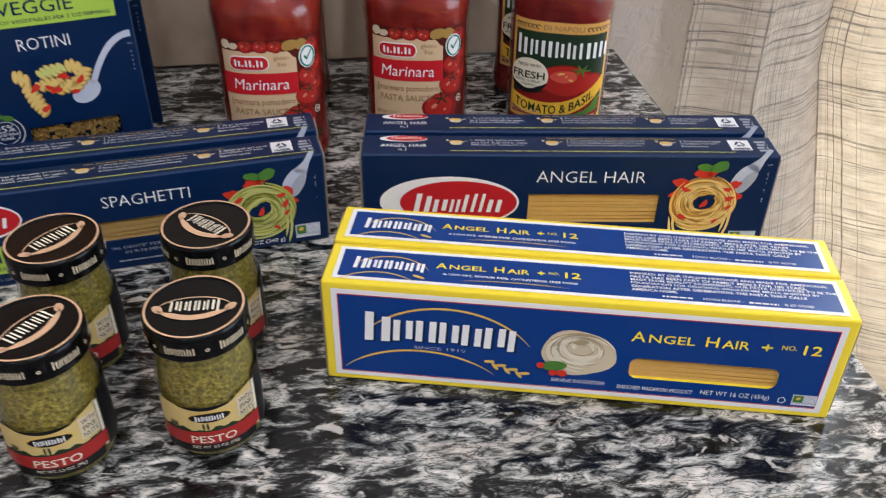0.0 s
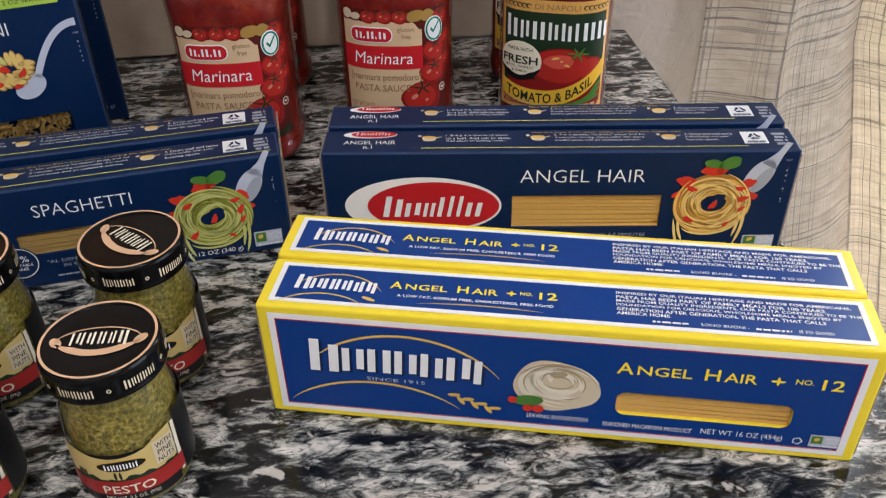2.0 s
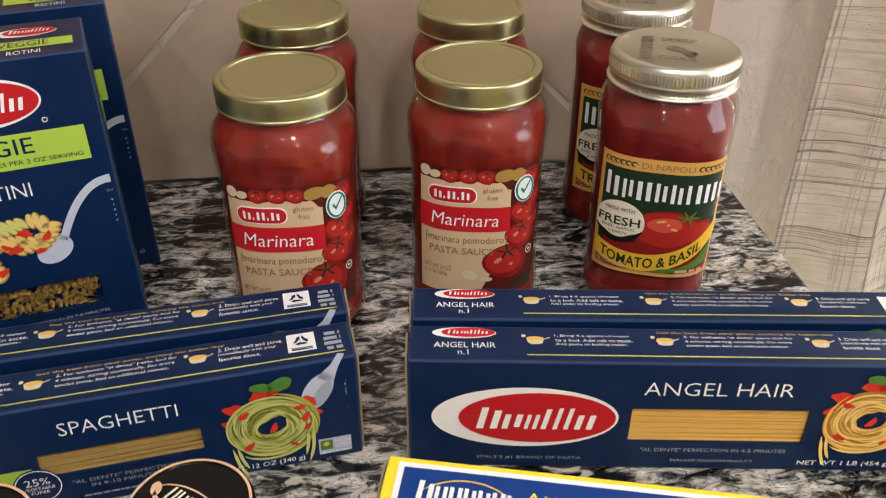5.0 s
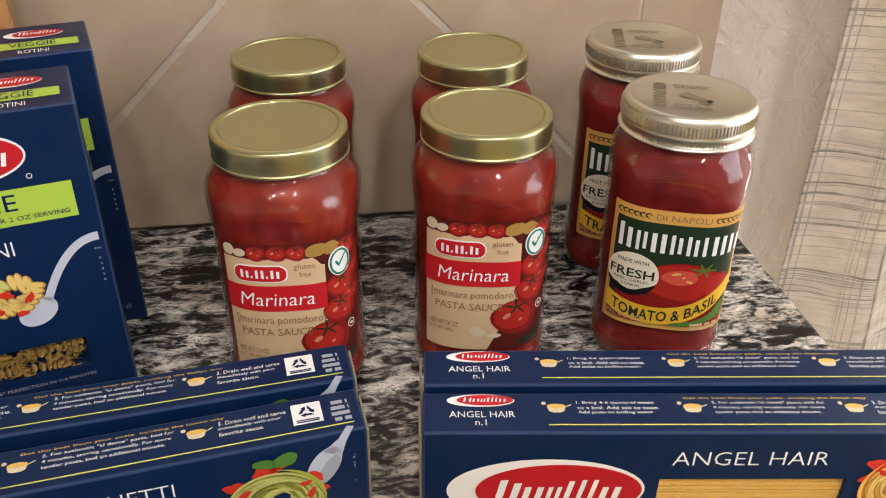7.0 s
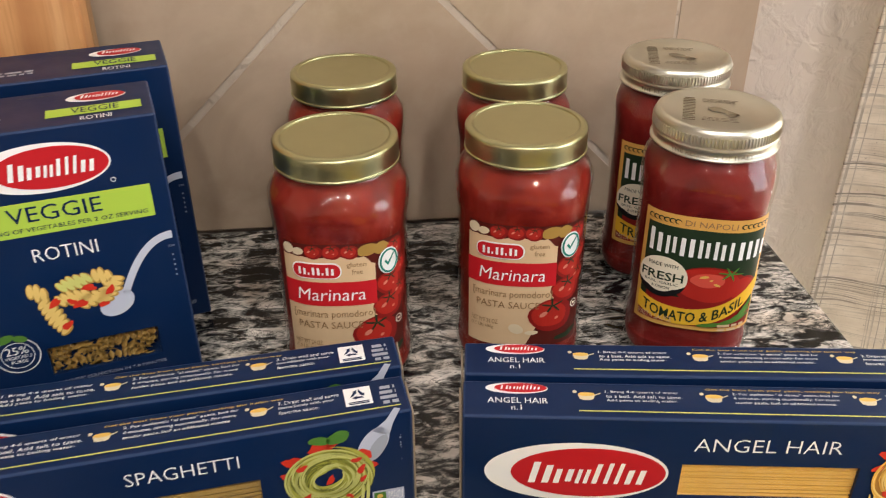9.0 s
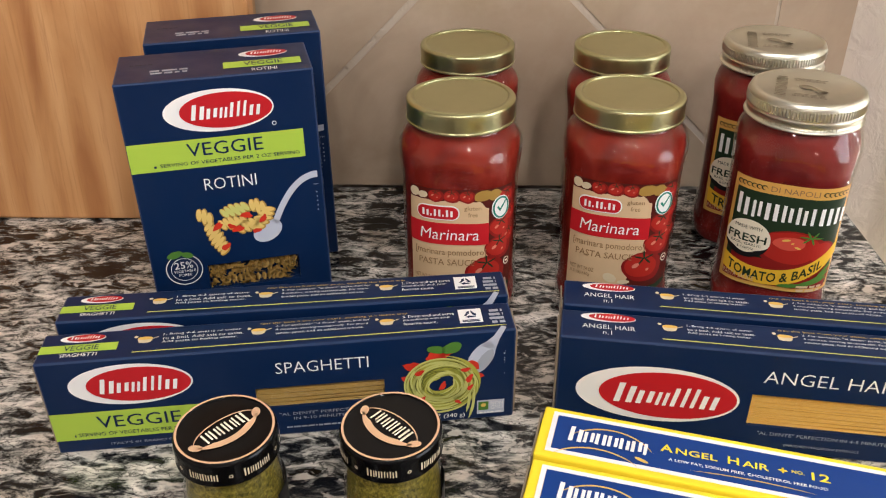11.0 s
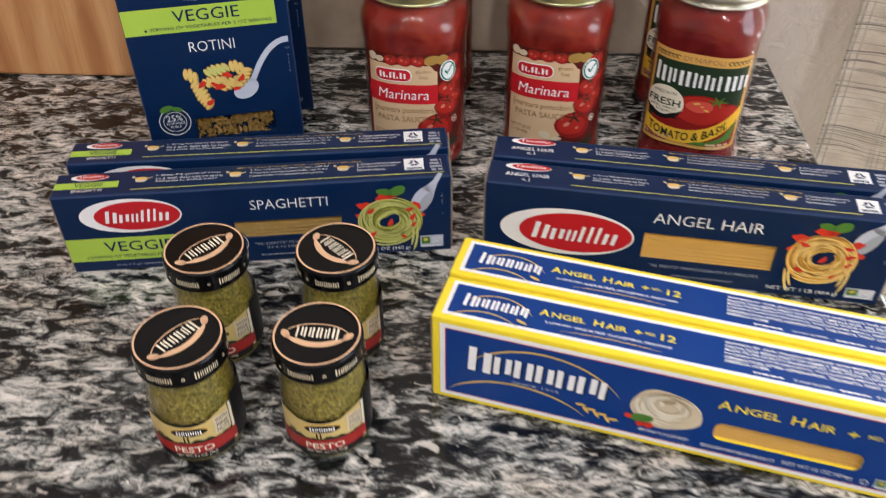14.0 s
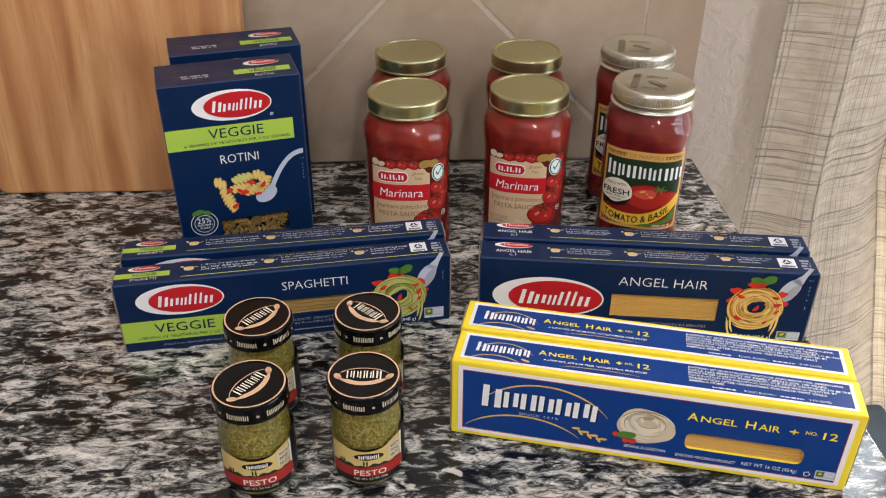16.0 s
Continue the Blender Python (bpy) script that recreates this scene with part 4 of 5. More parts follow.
    stamp("date_code", Ink().bars(0.020, 0.0125, 0.046, 0.0215, 2, 6), GREY, b, T(0.0003))
    stamp("fine_print", Ink().bars(0.008, 0.031, 0.024, 0.0335, 1, 8).bars(0.050, 0.046, 0.072, 0.0485, 1, 3), SLATE, b, T(0.0003))
    # the same colours carried on to the side face, and the worn front edge
    side = lambda lift: (lambda u, v: (L + lift, u, v))
    stamp("worn_edge", Ink().rect(0.0002, 0.004, 0.0010, H - 0.003), GREY, b, side(0.0003), "edge rubbed down to pale board")
    stamp("lime_band", Ink().rect(0.0310, 0.1215, 0.0532, 0.1410), LIME, b, side(0.0004))
    stamp("fine_print", Ink().bars(0.012, 0.080, 0.016, 0.112, 10, 8), GREY, b, side(0.0004))
    return b


def yellow_edge_box(m, label):
    """Royal-blue carton with yellow edges and a white inner line."""
    L, D, H = 0.2685, 0.0345, 0.0668
    T = lambda lift: on_top(H, lift)
    b = thing("pasta_box", m, label, "pasta box", "blue and yellow angel hair boxes")
    win = (0.1615, 0.0180, 0.2375, 0.0320)
    part("carton", carton(L, D, H, win), YELLOW, b, "yellow board carton edges").data.materials.append(YELLOW)

    def frame_of(u0, v0, u1, v1, w, ink=None):
        ink = ink or Ink()
        ink.rect(u0, v0, u1, v0 + w).rect(u0, v1 - w, u1, v1).rect(u0, v0 + w, u0 + w, v1 - w).rect(u1 - w, v0 + w, u1, v1 - w)
        return ink
    a, w0, c, d = win
    f = Ink()
    u0, v0, u1, v1 = 0.0085, 0.0070, L - 0.0085, H - 0.0070
    f.rect(u0, v0, a, v1).rect(c, v0, u1, v1).rect(a, v0, c, w0).rect(a, d, c, v1)
    stamp("blue_panel", f, ROYAL, b, on_front(0.0003), "royal blue printed panel")
    stamp("white_line", frame_of(0.0050, 0.0038, L - 0.0050, H - 0.0038, 0.0034), WHITE, b, on_front(0.0004))
    stamp("red_line", frame_of(0.0082, 0.0068, L - 0.0082, H - 0.0068, 0.0005), RED, b, on_front(0.0006))
    part("pasta", strands(a, w0, c, d, 0.0012, 0.0007, 0.0026), PASTA, b, "dry golden angel hair strands").data.materials.append(PASTA)
    film(win, b)
    for cu, cv, su, sv in ((a, w0, 1, 1), (c, w0, -1, 1), (c, d, -1, -1), (a, d, 1, -1)):
        r = 0.0045
        arc = [(cu + su * r * (1 - math.sin(radians(15 * i))), cv + sv * r * (1 - math.cos(radians(15 * i)))) for i in range(7)]
        corner = Ink()
        for p, q in zip(arc, arc[1:]):
            corner.poly([(cu, cv), p, q])
        stamp("window_corner", corner, ROYAL, b, on_front(0.0003))
    widths, heights = (1.25, 0.95, 1.0, 0.95, 0.95, 1.0, 0.45), (1.18, 0.86, 0.86, 0.86, 0.86, 0.86, 0.86)
    stamp("logo_shadow", Ink().mark(0.0230, 0.0285, 0.1035, 0.0450, widths, heights, 0.05, 0.0, 0.16, 0.0025), NAVY, b, on_front(0.0006))
    stamp("logo_mark", Ink().mark(0.0218, 0.0295, 0.1022, 0.0460, widths, heights, 0.05, 0.0, 0.16, 0.0025), WHITE, b, on_front(0.0009))
    arcs = Ink().ring(0.065, 0.0150, 0.050, 0.0405, 0.0013, 148, 28, 0, 30).ring(0.052, -0.0060, 0.048, 0.0318, 0.0013, 150, 35, 0, 30)
    for i in range(7):
        t = i / 6
        arcs.disc(0.0885 + 0.019 * t, 0.0205 - 0.0065 * t + 0.0011 * (-1) ** i, 0.0030, 0.0011, -0.45 + 0.5 * (-1) ** i, 10)
    stamp("logo_arc", arcs, GOLD, b, on_front(0.0007))
    stamp("since_text", Ink().text("SINCE 1915", 0.0480, 0.0268, 0.0755, 0.0288), SILVERP, b, on_front(0.0010))
    picture_of_swirl(b, 0.1345, 0.0330, 0.0195)
    stamp("title", Ink().text("A", 0.1600, 0.0435, 0.1672, 0.0502, bold=0.01).text("NGEL", 0.1688, 0.0435, 0.1920, 0.0489, bold=0.01).text("H", 0.1972, 0.0435, 0.2035, 0.0502, bold=0.01).text("AIR", 0.2053, 0.0435, 0.2190, 0.0489, bold=0.01).text("NO.", 0.2345, 0.0455, 0.2420, 0.0485, bold=0.01).text("12", 0.2455, 0.0432, 0.2545, 0.0494, bold=0.012).disc(0.2275, 0.0462, 0.0030, 0.0007).disc(0.2275, 0.0462, 0.0007, 0.0024), YELLOW, b, on_front(0.0006))
    stamp("weight_text", Ink().text("NET WT 16 OZ (454g)", 0.2005, 0.0095, 0.2360, 0.0137).text("ENRICHED MACARONI PRODUCT", 0.1570, 0.0100, 0.1965, 0.0127).text("SERVING SUGGESTION", 0.1220, 0.0112, 0.1500, 0.0137), WHITE, b, on_front(0.0006))
    stamp("star", Ink().ring(0.2425, 0.0112, 0.0024, 0.0024, 0.0006, 0, 360, 0, 5), WHITE, b, on_front(0.0006))
    badge(b, 0.2475, 0.0085, 0.0130, 0.0075, lambda lift: on_front(lift + 0.0003))
    # top face
    stamp("blue_panel", Ink().rect(0.0075, 0.0055, L - 0.0075, D - 0.0055), ROYAL, b, T(0.0003), "royal blue printed panel")
    stamp("white_line", frame_of(0.0050, 0.0032, L - 0.0050, D - 0.0032, 0.0024), WHITE, b, T(0.0004))
    stamp("logo_mark", Ink().mark(0.0145, 0.0120, 0.0520, 0.0205, widths, heights, 0.05, 0.0, 0.16, 0.0012), WHITE, b, T(0.0009))
    stamp("logo_arc", Ink().ring(0.034, 0.0050, 0.023, 0.0198, 0.0008, 148, 28, 0, 20).ring(0.029, -0.0055, 0.023, 0.0160, 0.0008, 150, 35, 0, 20).disc(0.0495, 0.0085, 0.0035, 0.0010, -0.35, 10), GOLD, b, T(0.0007))
    stamp("title", Ink().text("A", 0.0575, 0.0172, 0.0632, 0.0221, bold=0.012).text("NGEL", 0.0645, 0.0172, 0.0835, 0.0212, bold=0.012).text("H", 0.0880, 0.0172, 0.0930, 0.0221, bold=0.012).text("AIR", 0.0945, 0.0172, 0.1062, 0.0212, bold=0.012).text("NO.", 0.1160, 0.0188, 0.1215, 0.0210, bold=0.012).text("12", 0.1245, 0.0168, 0.1325, 0.0217, bold=0.014).disc(0.1122, 0.0195, 0.0022, 0.0006).disc(0.1122, 0.0195, 0.0006, 0.0018), YELLOW, b, T(0.0006))
    txt = Ink().text("A LOW FAT, SODIUM FREE, CHOLESTEROL FREE FOOD", 0.0615, 0.0115, 0.1310, 0.0135, bold=0.018)
    for i, s in enumerate(("INSPIRED BY OUR ITALIAN HERITAGE AND MADE FOR AMERICANS,", "PASTA HAS BEEN PART OF FAMILY MEALS FOR 100 YEARS.", "MADE FROM QUALITY INGREDIENTS, OUR PASTA CONTINUES TO BE THE", "FOUNDATION FOR DELICIOUS, WHOLESOME MEALS, ENJOYED BY", "GENERATION AFTER GENERATION. THE PASTA THAT CALLS", "AMERICA HOME.")):
        w = 0.103 * min(1.0, len(s) / 58)
        v = 0.0265 - 0.0027 * i
        txt.text(s, 0.158, v - 0.0021, 0.158 + w, v, bold=0.018)
    txt.bars(0.171, 0.0072, 0.190, 0.0090, 1, 2).text("SONO BUONI -", 0.193, 0.0072, 0.213, 0.0090).bars(0.215, 0.0072, 0.231, 0.0090, 1, 3).text("IS SO GOOD", 0.233, 0.0072, 0.247, 0.0090)
    stamp("story_text", txt, WHITE, b, T(0.0006))
    stamp("thin_rule", Ink().ring(0.099, 0.0048, 0.036, 0.0050, 0.0006, 140, 40, 0, 16), GOLD, b, T(0.0006))
    flap_ends(b, L, D, H, YELLOW)
    return b


def picture_of_swirl(parent, u, v, r):
    """The printed picture: a rose-like swirl of cream noodles with leaves and berries."""
    rnd = random.Random(9)
    stamp("noodle_picture", Ink().disc(u, v - 0.05 * r, r, r * 0.78, -0.08, 36, 0.035), CREAM[0], parent, on_front(0.0005))
    for s, (shade, count, thick) in enumerate(((CREAM[1], 13, 0.13), (CREAM[2], 10, 0.035), (CREAM[1], 9, 0.06))):
        k = Ink()
        for i in range(count):
            q = 0.22 + 0.76 * (i + rnd.random()) / count
            a0 = rnd.uniform(0, 360)
            k.ring(u + 0.04 * r, v + 0.34 * r * (1 - q) - 0.04 * r, r * q, r * q * 0.74, r * thick, a0, a0 + rnd.uniform(80, 210), -0.08, 22)
        stamp("noodle_picture", k, shade, parent, on_front(0.0007 + 0.0002 * s))
    stamp("noodle_shade_picture", Ink().disc(u + 0.04 * r, v + 0.38 * r, 0.20 * r, 0.09 * r, 0.1, 16), CREAM[2], parent, on_front(0.0013))
    stamp("basil_picture", Ink().disc(u - 0.62 * r, v - 0.52 * r, 0.36 * r, 0.17 * r, 0.12, 16), LEAF, parent, on_front(0.0014))
    stamp("berry_picture", Ink().disc(u - 0.62 * r, v - 0.76 * r, 0.12 * r, 0.11 * r, 0, 12).disc(u - 0.38 * r, v - 0.76 * r, 0.14 * r, 0.12 * r, 0, 12).disc(u - 0.98 * r, v - 0.52 * r, 0.11 * r, 0.11 * r, 0, 12), TOMATO, parent, on_front(0.0016))


# ---- jars ----
def section(t, k):
    """Radius factor of a rounded-square cross-section; k = 2 is round."""
    c, s = abs(math.cos(t)), abs(math.sin(t))
    return (c ** k + s ** k) ** (-1.0 / k)


def turned(profile, k_of=None, n=64, close=True):
    """A turned body from (radius, height) pairs; k_of(z) gives the squareness."""
    vs, fs = [], []
    for r, z in profile:
        k = k_of(z) if k_of else 2.0
        for i in range(n):
            t = 2 * math.pi * i / n
            q = r * section(t, k)
            vs.append((q * math.cos(t), q * math.sin(t), z))
    for j in range(len(profile) - 1):
        for i in range(n):
            a, b = j * n + i, j * n + (i + 1) % n
            fs.append((a, b, b + n, a + n))
    if close:
        fs.append(tuple(range(n - 1, -1, -1)))
        fs.append(tuple((len(profile) - 1) * n + i for i in range(n)))
    me = bpy.data.meshes.new("turned")
    me.from_pydata(vs, [], fs)
    me.polygons.foreach_set("use_smooth", [len(p.vertices) == 4 for p in me.polygons])
    return me


def dressed(me, mat):
    me.materials.append(mat)
    return me


def wrap_of(radius, k, lift):
    """Lays (arc, height) on to the jar's side, 0 at the front (-y)."""
    tab = [(0.0, 0.0)]
    s, last = 0.0, None
    for i in range(181):
        t = radians(i)
        q = radius * section(t - math.pi / 2, k)
        p = (q * math.cos(t - math.pi / 2), q * math.sin(t - math.pi / 2))
        if last:
            s += math.hypot(p[0] - last[0], p[1] - last[1])
            tab.append((s, t))
        last = p
    arcs, angs = [a for a, _ in tab], [b for _, b in tab]

    def where(u, v):
        t = float(np.interp(abs(u), arcs, angs)) * (1 if u >= 0 else -1) - math.pi / 2
        q = radius * section(t, k) + lift
        return (q * math.cos(t), q * math.sin(t), v)
    where.curved = True
    return where


def smooth_profile(pts, n=5):
    """Rounds a coarse outline with a Catmull-Rom curve."""
    out = []
    for i in range(len(pts) - 1):
        p0, p1, p2, p3 = pts[max(i - 1, 0)], pts[i], pts[i + 1], pts[min(i + 2, len(pts) - 1)]
        for j in range(n):
            t = j / n
            out.append(tuple(0.5 * (2 * b + (c - a) * t + (2 * a - 5 * b + 4 * c - d) * t * t + (3 * b - a - 3 * c + d) * t ** 3) for a, b, c, d in zip(p0, p1, p2, p3)))
    out.append(pts[-1])
    return out


def pip_tomato(ink, leaf, shine, u, v, r, shade):
    shade.disc(u, v, r, r * 0.88, 0, 20, 0.03)
    ink.disc(u - 0.10 * r, v + 0.08 * r, r * 0.78, r * 0.68, 0, 20, 0.04)
    for i in range(5):
        leaf.disc(u + 0.25 * r * math.cos(1.26 * i + 0.4), v + 0.55 * r + 0.2 * r * math.sin(1.26 * i + 0.4), 0.26 * r, 0.05 * r, 1.26 * i + 0.4, 8)
    shine.disc(u - 0.38 * r, v + 0.12 * r, 0.20 * r, 0.11 * r, 0.7, 10).disc(u + 0.20 * r, v - 0.12 * r, 0.10 * r, 0.07 * r, 0.7, 8)


def marinara_jar(m, label, drop):
    """drop: how far the label is stuck below its usual height."""
    j = thing("sauce_jar", m, label, "sauce jar", "marinara jars")
    k_of = lambda z: 2.0 + 0.7 * max(0.0, min(1.0, (0.130 - z) / 0.02))
    out = smooth_profile([(0.030, 0.0), (0.0355, 0.0015), (0.0400, 0.006), (0.0405, 0.014), (0.0394, 0.021), (0.0392, 0.060), (0.0392, 0.098), (0.0397, 0.107), (0.0406, 0.1140), (0.0412, 0.120), (0.0410, 0.1255), (0.0390, 0.1305), (0.0358, 0.1345), (0.0330, 0.1372), (0.0318, 0.141)])
    part("glass", dressed(turned(out, k_of), GLASS), GLASS, j, "clear glass jar")
    inner = [(max(r - 0.0018, 0.001), max(z, 0.003)) for r, z in out if z < 0.1405]
    part("sauce", dressed(turned(inner, k_of), SAUCE), SAUCE, j, "red tomato sauce with herb specks")
    lid = smooth_profile([(0.0356, 0.1402), (0.0362, 0.1406), (0.0362, 0.1417), (0.0358, 0.1424), (0.0359, 0.1522), (0.0352, 0.1541), (0.0332, 0.1550), (0.0310, 0.1547), (0.0298, 0.1540), (0.0, 0.1540)], 3)
    part("lid", dressed(turned(lid, None, 64, False), GOLDLID), GOLDLID, j, "pale gold metal twist lid")
    def W(lift):
        base = wrap_of(0.0393, 2.7, lift)
        where = lambda u, v: base(1.04 * u, v - drop)
        where.curved = True
        return where
    u0, u1, b0, b1 = -0.0315, 0.0385, 0.0225 + drop, 0.1060
    stamp("label", Ink().rect(u0, b0, u1, b1, 0, 30), MAROON, j, W(0.0003), "printed paper label with tomatoes")
    tom, leaf, shine, garlic, olive, shade = Ink(), Ink(), Ink(), Ink(), Ink(), Ink()
    for u, v, r in ((0.0285, 0.0765, 0.0088), (0.0275, 0.0610, 0.0100), (0.0190, 0.0435, 0.0135), (-0.0130, 0.1012, 0.0052), (-0.0030, 0.1012, 0.0054), (0.0065, 0.1010, 0.0052), (0.0325, 0.0985, 0.0070), (0.0350, 0.0850, 0.0070), (0.0350, 0.0690, 0.0065)):
        pip_tomato(tom, leaf, shine, u, v, r, shade)
    garlic.disc(-0.0275, 0.1022, 0.0036, 0.0034, 0.4, 14).disc(-0.0215, 0.1012, 0.0034, 0.0024, 0.2, 14)
    garlic.disc(-0.0015, 0.0340, 0.0046, 0.0034, -0.5, 14).disc(0.0075, 0.0315, 0.0040, 0.0016, 0.1, 12)
    olive.disc(0.0165, 0.1018, 0.0062, 0.0038, 0.2, 16, 0.05).disc(0.0240, 0.1015, 0.0045, 0.0040, 0.2, 16, 0.05)
    leaf.disc(0.0320, 0.0280, 0.0055, 0.0022, 0.5, 12).disc(0.0260, 0.0265, 0.0050, 0.0018, 0.1, 12)
    field = Ink()
    for i in range(26):
        a, b = u0 + 0.0515 * i / 26, u0 + 0.0515 * (i + 1) / 26
        top = lambda u: 0.0978 + 0.0010 * math.sin(900 * u) + 0.0008 * math.sin(2300 * u) - max(0.0, (u - 0.0130)) * 0.8
        low = lambda u: b0 if u < 0.004 else min(0.0560, b0 + (u - 0.004) * 2.4)
        field.poly([(a, low(a)), (b, low(b)), (b, top(b)), (a, top(a))])
    stamp("paper_field", field, SAND, j, W(0.0006))
    stamp("tomato_shade_picture", shade, CRIMSON, j, W(0.0007))
    stamp("tomato_picture", tom, SCARLET, j, W(0.0010))
    stamp("olive_picture", olive, OCHRE, j, W(0.0010))
    stamp("stalk_picture", leaf, OLIVE, j, W(0.0012))
    stamp("shine_picture", shine, BLUSH, j, W(0.0013))
    stamp("garlic_picture", garlic, CREAM[0], j, W(0.0010))
    stamp("red_band", Ink().rect(u0, 0.0652, 0.0200, 0.0815, 0, 20), RED, j, W(0.0010))
    stamp("title", Ink().text("Marinara", -0.0235, 0.0690, 0.0135, 0.0772, 0, 0.12, 0, -0.004), WHITE, j, W(0.0013))
    stamp("subtitle", Ink().text("[marinara pomodoro]", -0.0275, 0.0555, 0.0185, 0.0618).text("PASTA SAUCE", -0.0250, 0.0490, 0.0115, 0.0538).text("gluten", 0.0045, 0.0905, 0.0150, 0.0945).text("free", 0.0070, 0.0865, 0.0128, 0.0898), BROWNINK, j, W(0.0010))
    stamp("weight_text", Ink().text("NET WT 24 OZ", -0.0285, 0.0368, -0.0120, 0.0400).text("(1.5 LB) 680g", -0.0285, 0.0325, -0.0145, 0.0355), BROWNINK, j, W(0.0010))
    stamp("logo_plate", Ink().mark(-0.0257, 0.0838, 0.0017, 0.0946, (1,), (1,), 0), WHITE, j, W(0.0010))
    stamp("logo_field", Ink().mark(-0.0249, 0.0846, 0.0009, 0.0938, (1,), (1,), 0), RED, j, W(0.0013))
    stamp("logo_mark", Ink().mark(-0.0215, 0.0867, -0.0025, 0.0917, (1, 0.3, 1, 0.3, 1), (1, 0.3, 1, 0.3, 1), 0, 0, 0.25), WHITE, j, W(0.0016))
    stamp("round_seal", Ink().disc(0.0278, 0.0918, 0.0064, 0.0086, 0, 28), WHITE, j, W(0.0014))
    stamp("seal_ring", Ink().ring(0.0278, 0.0918, 0.0058, 0.0079, 0.0012).poly([(0.0248, 0.0920), (0.0258, 0.0932), (0.0270, 0.0910), (0.0270, 0.0888)]).poly([(0.0270, 0.0888), (0.0270, 0.0910), (0.0306, 0.0965), (0.0314, 0.0960)]), SEALGREEN, j, W(0.0017))
    stamp("seal_sign", Ink().ring(0.0330, 0.0490, 0.0024, 0.0030, 0.0006, 0, 360, 0, 16).rect(0.0320, 0.0483, 0.0340, 0.0497), CREAM[1], j, W(0.0016))
    return j


def tomato_basil_jar(m, label, title):
    j = thing("sauce_jar", m, label, "sauce jar", "tomato sauce jars")
    k_of = lambda z: 2.0 + 0.9 * max(0.0, min(1.0, (0.134 - z) / 0.02))
    out = smooth_profile([(0.031, 0.0), (0.0365, 0.0015), (0.0392, 0.006), (0.0398, 0.014), (0.0385, 0.022), (0.0385, 0.070), (0.0386, 0.104), (0.0391, 0.114), (0.0397, 0.121), (0.0399, 0.127), (0.0384, 0.134), (0.0357, 0.1390), (0.0340, 0.1420), (0.0332, 0.147)])
    part("glass", dressed(turned(out, k_of), GLASS), GLASS, j, "clear squared glass jar")
    inner = [(max(r - 0.0018, 0.001), max(z, 0.003)) for r, z in out if z < 0.1465]
    part("sauce", dressed(turned(inner, k_of), SAUCE2), SAUCE2, j, "dark red tomato sauce")
    ring = smooth_profile([(0.0355, 0.1424), (0.0371, 0.1428), (0.0373, 0.1438), (0.0362, 0.1447), (0.0356, 0.1456), (0.0358, 0.1480), (0.0364, 0.1490), (0.0362, 0.1500)], 3)
    lid = part("lid", dressed(turned(ring + [(0.0362, 0.1505), (0.0362, 0.1575), (0.0352, 0.1602), (0.0335, 0.1612), (0.0315, 0.1608), (0.0305, 0.1600), (0.0, 0.1600)], None, 64, False), STEELLID), STEELLID, j, "silvery tinplate screw lid")
    # knurled rim
    b = bmesh.new()
    for i in range(110):
        t = 2 * math.pi * i / 110
        vs = [b.verts.new((r * math.cos(t + d), r * math.sin(t + d), z)) for r, d, z in ((0.0360, -0.018, 0.151), (0.0360, 0.018, 0.151), (0.0369, 0.0, 0.1515), (0.0360, -0.018, 0.157), (0.0360, 0.018, 0.157), (0.0369, 0.0, 0.1565))]
        for f in ((0, 2, 5, 3), (2, 1, 4, 5), (0, 1, 2), (3, 5, 4)):
            b.faces.new([vs[q] for q in f])
    part("knurl", b, STEELLID, lid)
    topw = lambda lift: (lambda u, v: (u, v, 0.1600 + lift))
    p = Ink().mark(-0.020, 0.013, 0.016, 0.020, (1, 0.6, 1, 0.8, 0.8, 0.4, 1, 1), (1,) * 8, 0, 0, 0.3)
    p.v = [(-v, u) for u, v in p.v]
    stamp("lid_mark", p, LIDINK, lid, topw(0.0003))
    q = Ink().disc(0.002, -0.002, 0.010, 0.0032, -0.5, 16, 0.2).disc(0.008, -0.008, 0.004, 0.002, 0.4, 10, 0.2)
    for s in (-1, 1):
        q.bars(-0.010, 0.0145 * s - 0.004, 0.012, 0.0145 * s + 0.002, 3, 5 + s, 0.4)
    stamp("lid_print", q, LIDINK, lid, topw(0.0003))
    stamp("lid_text", Ink().text("THE REGIONS OF ITALY", -0.026, 0.1446, 0.022, 0.1470), LIDINK, lid, wrap_of(0.0359, 2.0, 0.0006))
    def W(lift):
        base = wrap_of(0.0386, 2.9, lift)
        where = lambda u, v: base(0.004 + 1.17 * (u - 0.003), 0.030 + 0.952 * (v - 0.030))
        where.curved = True
        return where
    c0, hw, b0, b1 = 0.003, 0.0338, 0.0300, 0.1125
    stamp("label", Ink().rect(c0 - hw, b0, c0 + hw, b1, 0, 30), AMBER, j, W(0.0003), "yellow-bordered dark green paper label")
    stamp("green_field", Ink().rect(c0 - hw + 0.003, b0 + 0.005, c0 + hw - 0.003, b1 - 0.0085, 0, 24), OLIVE, j, W(0.0006))
    stamp("border_text", Ink().text("DI NAPOLI", -0.009, b1 - 0.0066, 0.016, b1 - 0.0026), BROWNINK, j, W(0.0006))
    orn = Ink()
    for i in range(6):
        for q in (-0.0265, 0.0195):
            orn.ring(q + 0.0028 * i, b1 - 0.0046, 0.0018, 0.0018, 0.0008, 0, 300, 0, 8)
    stamp("border_ornament", orn, OLIVE, j, W(0.0006))
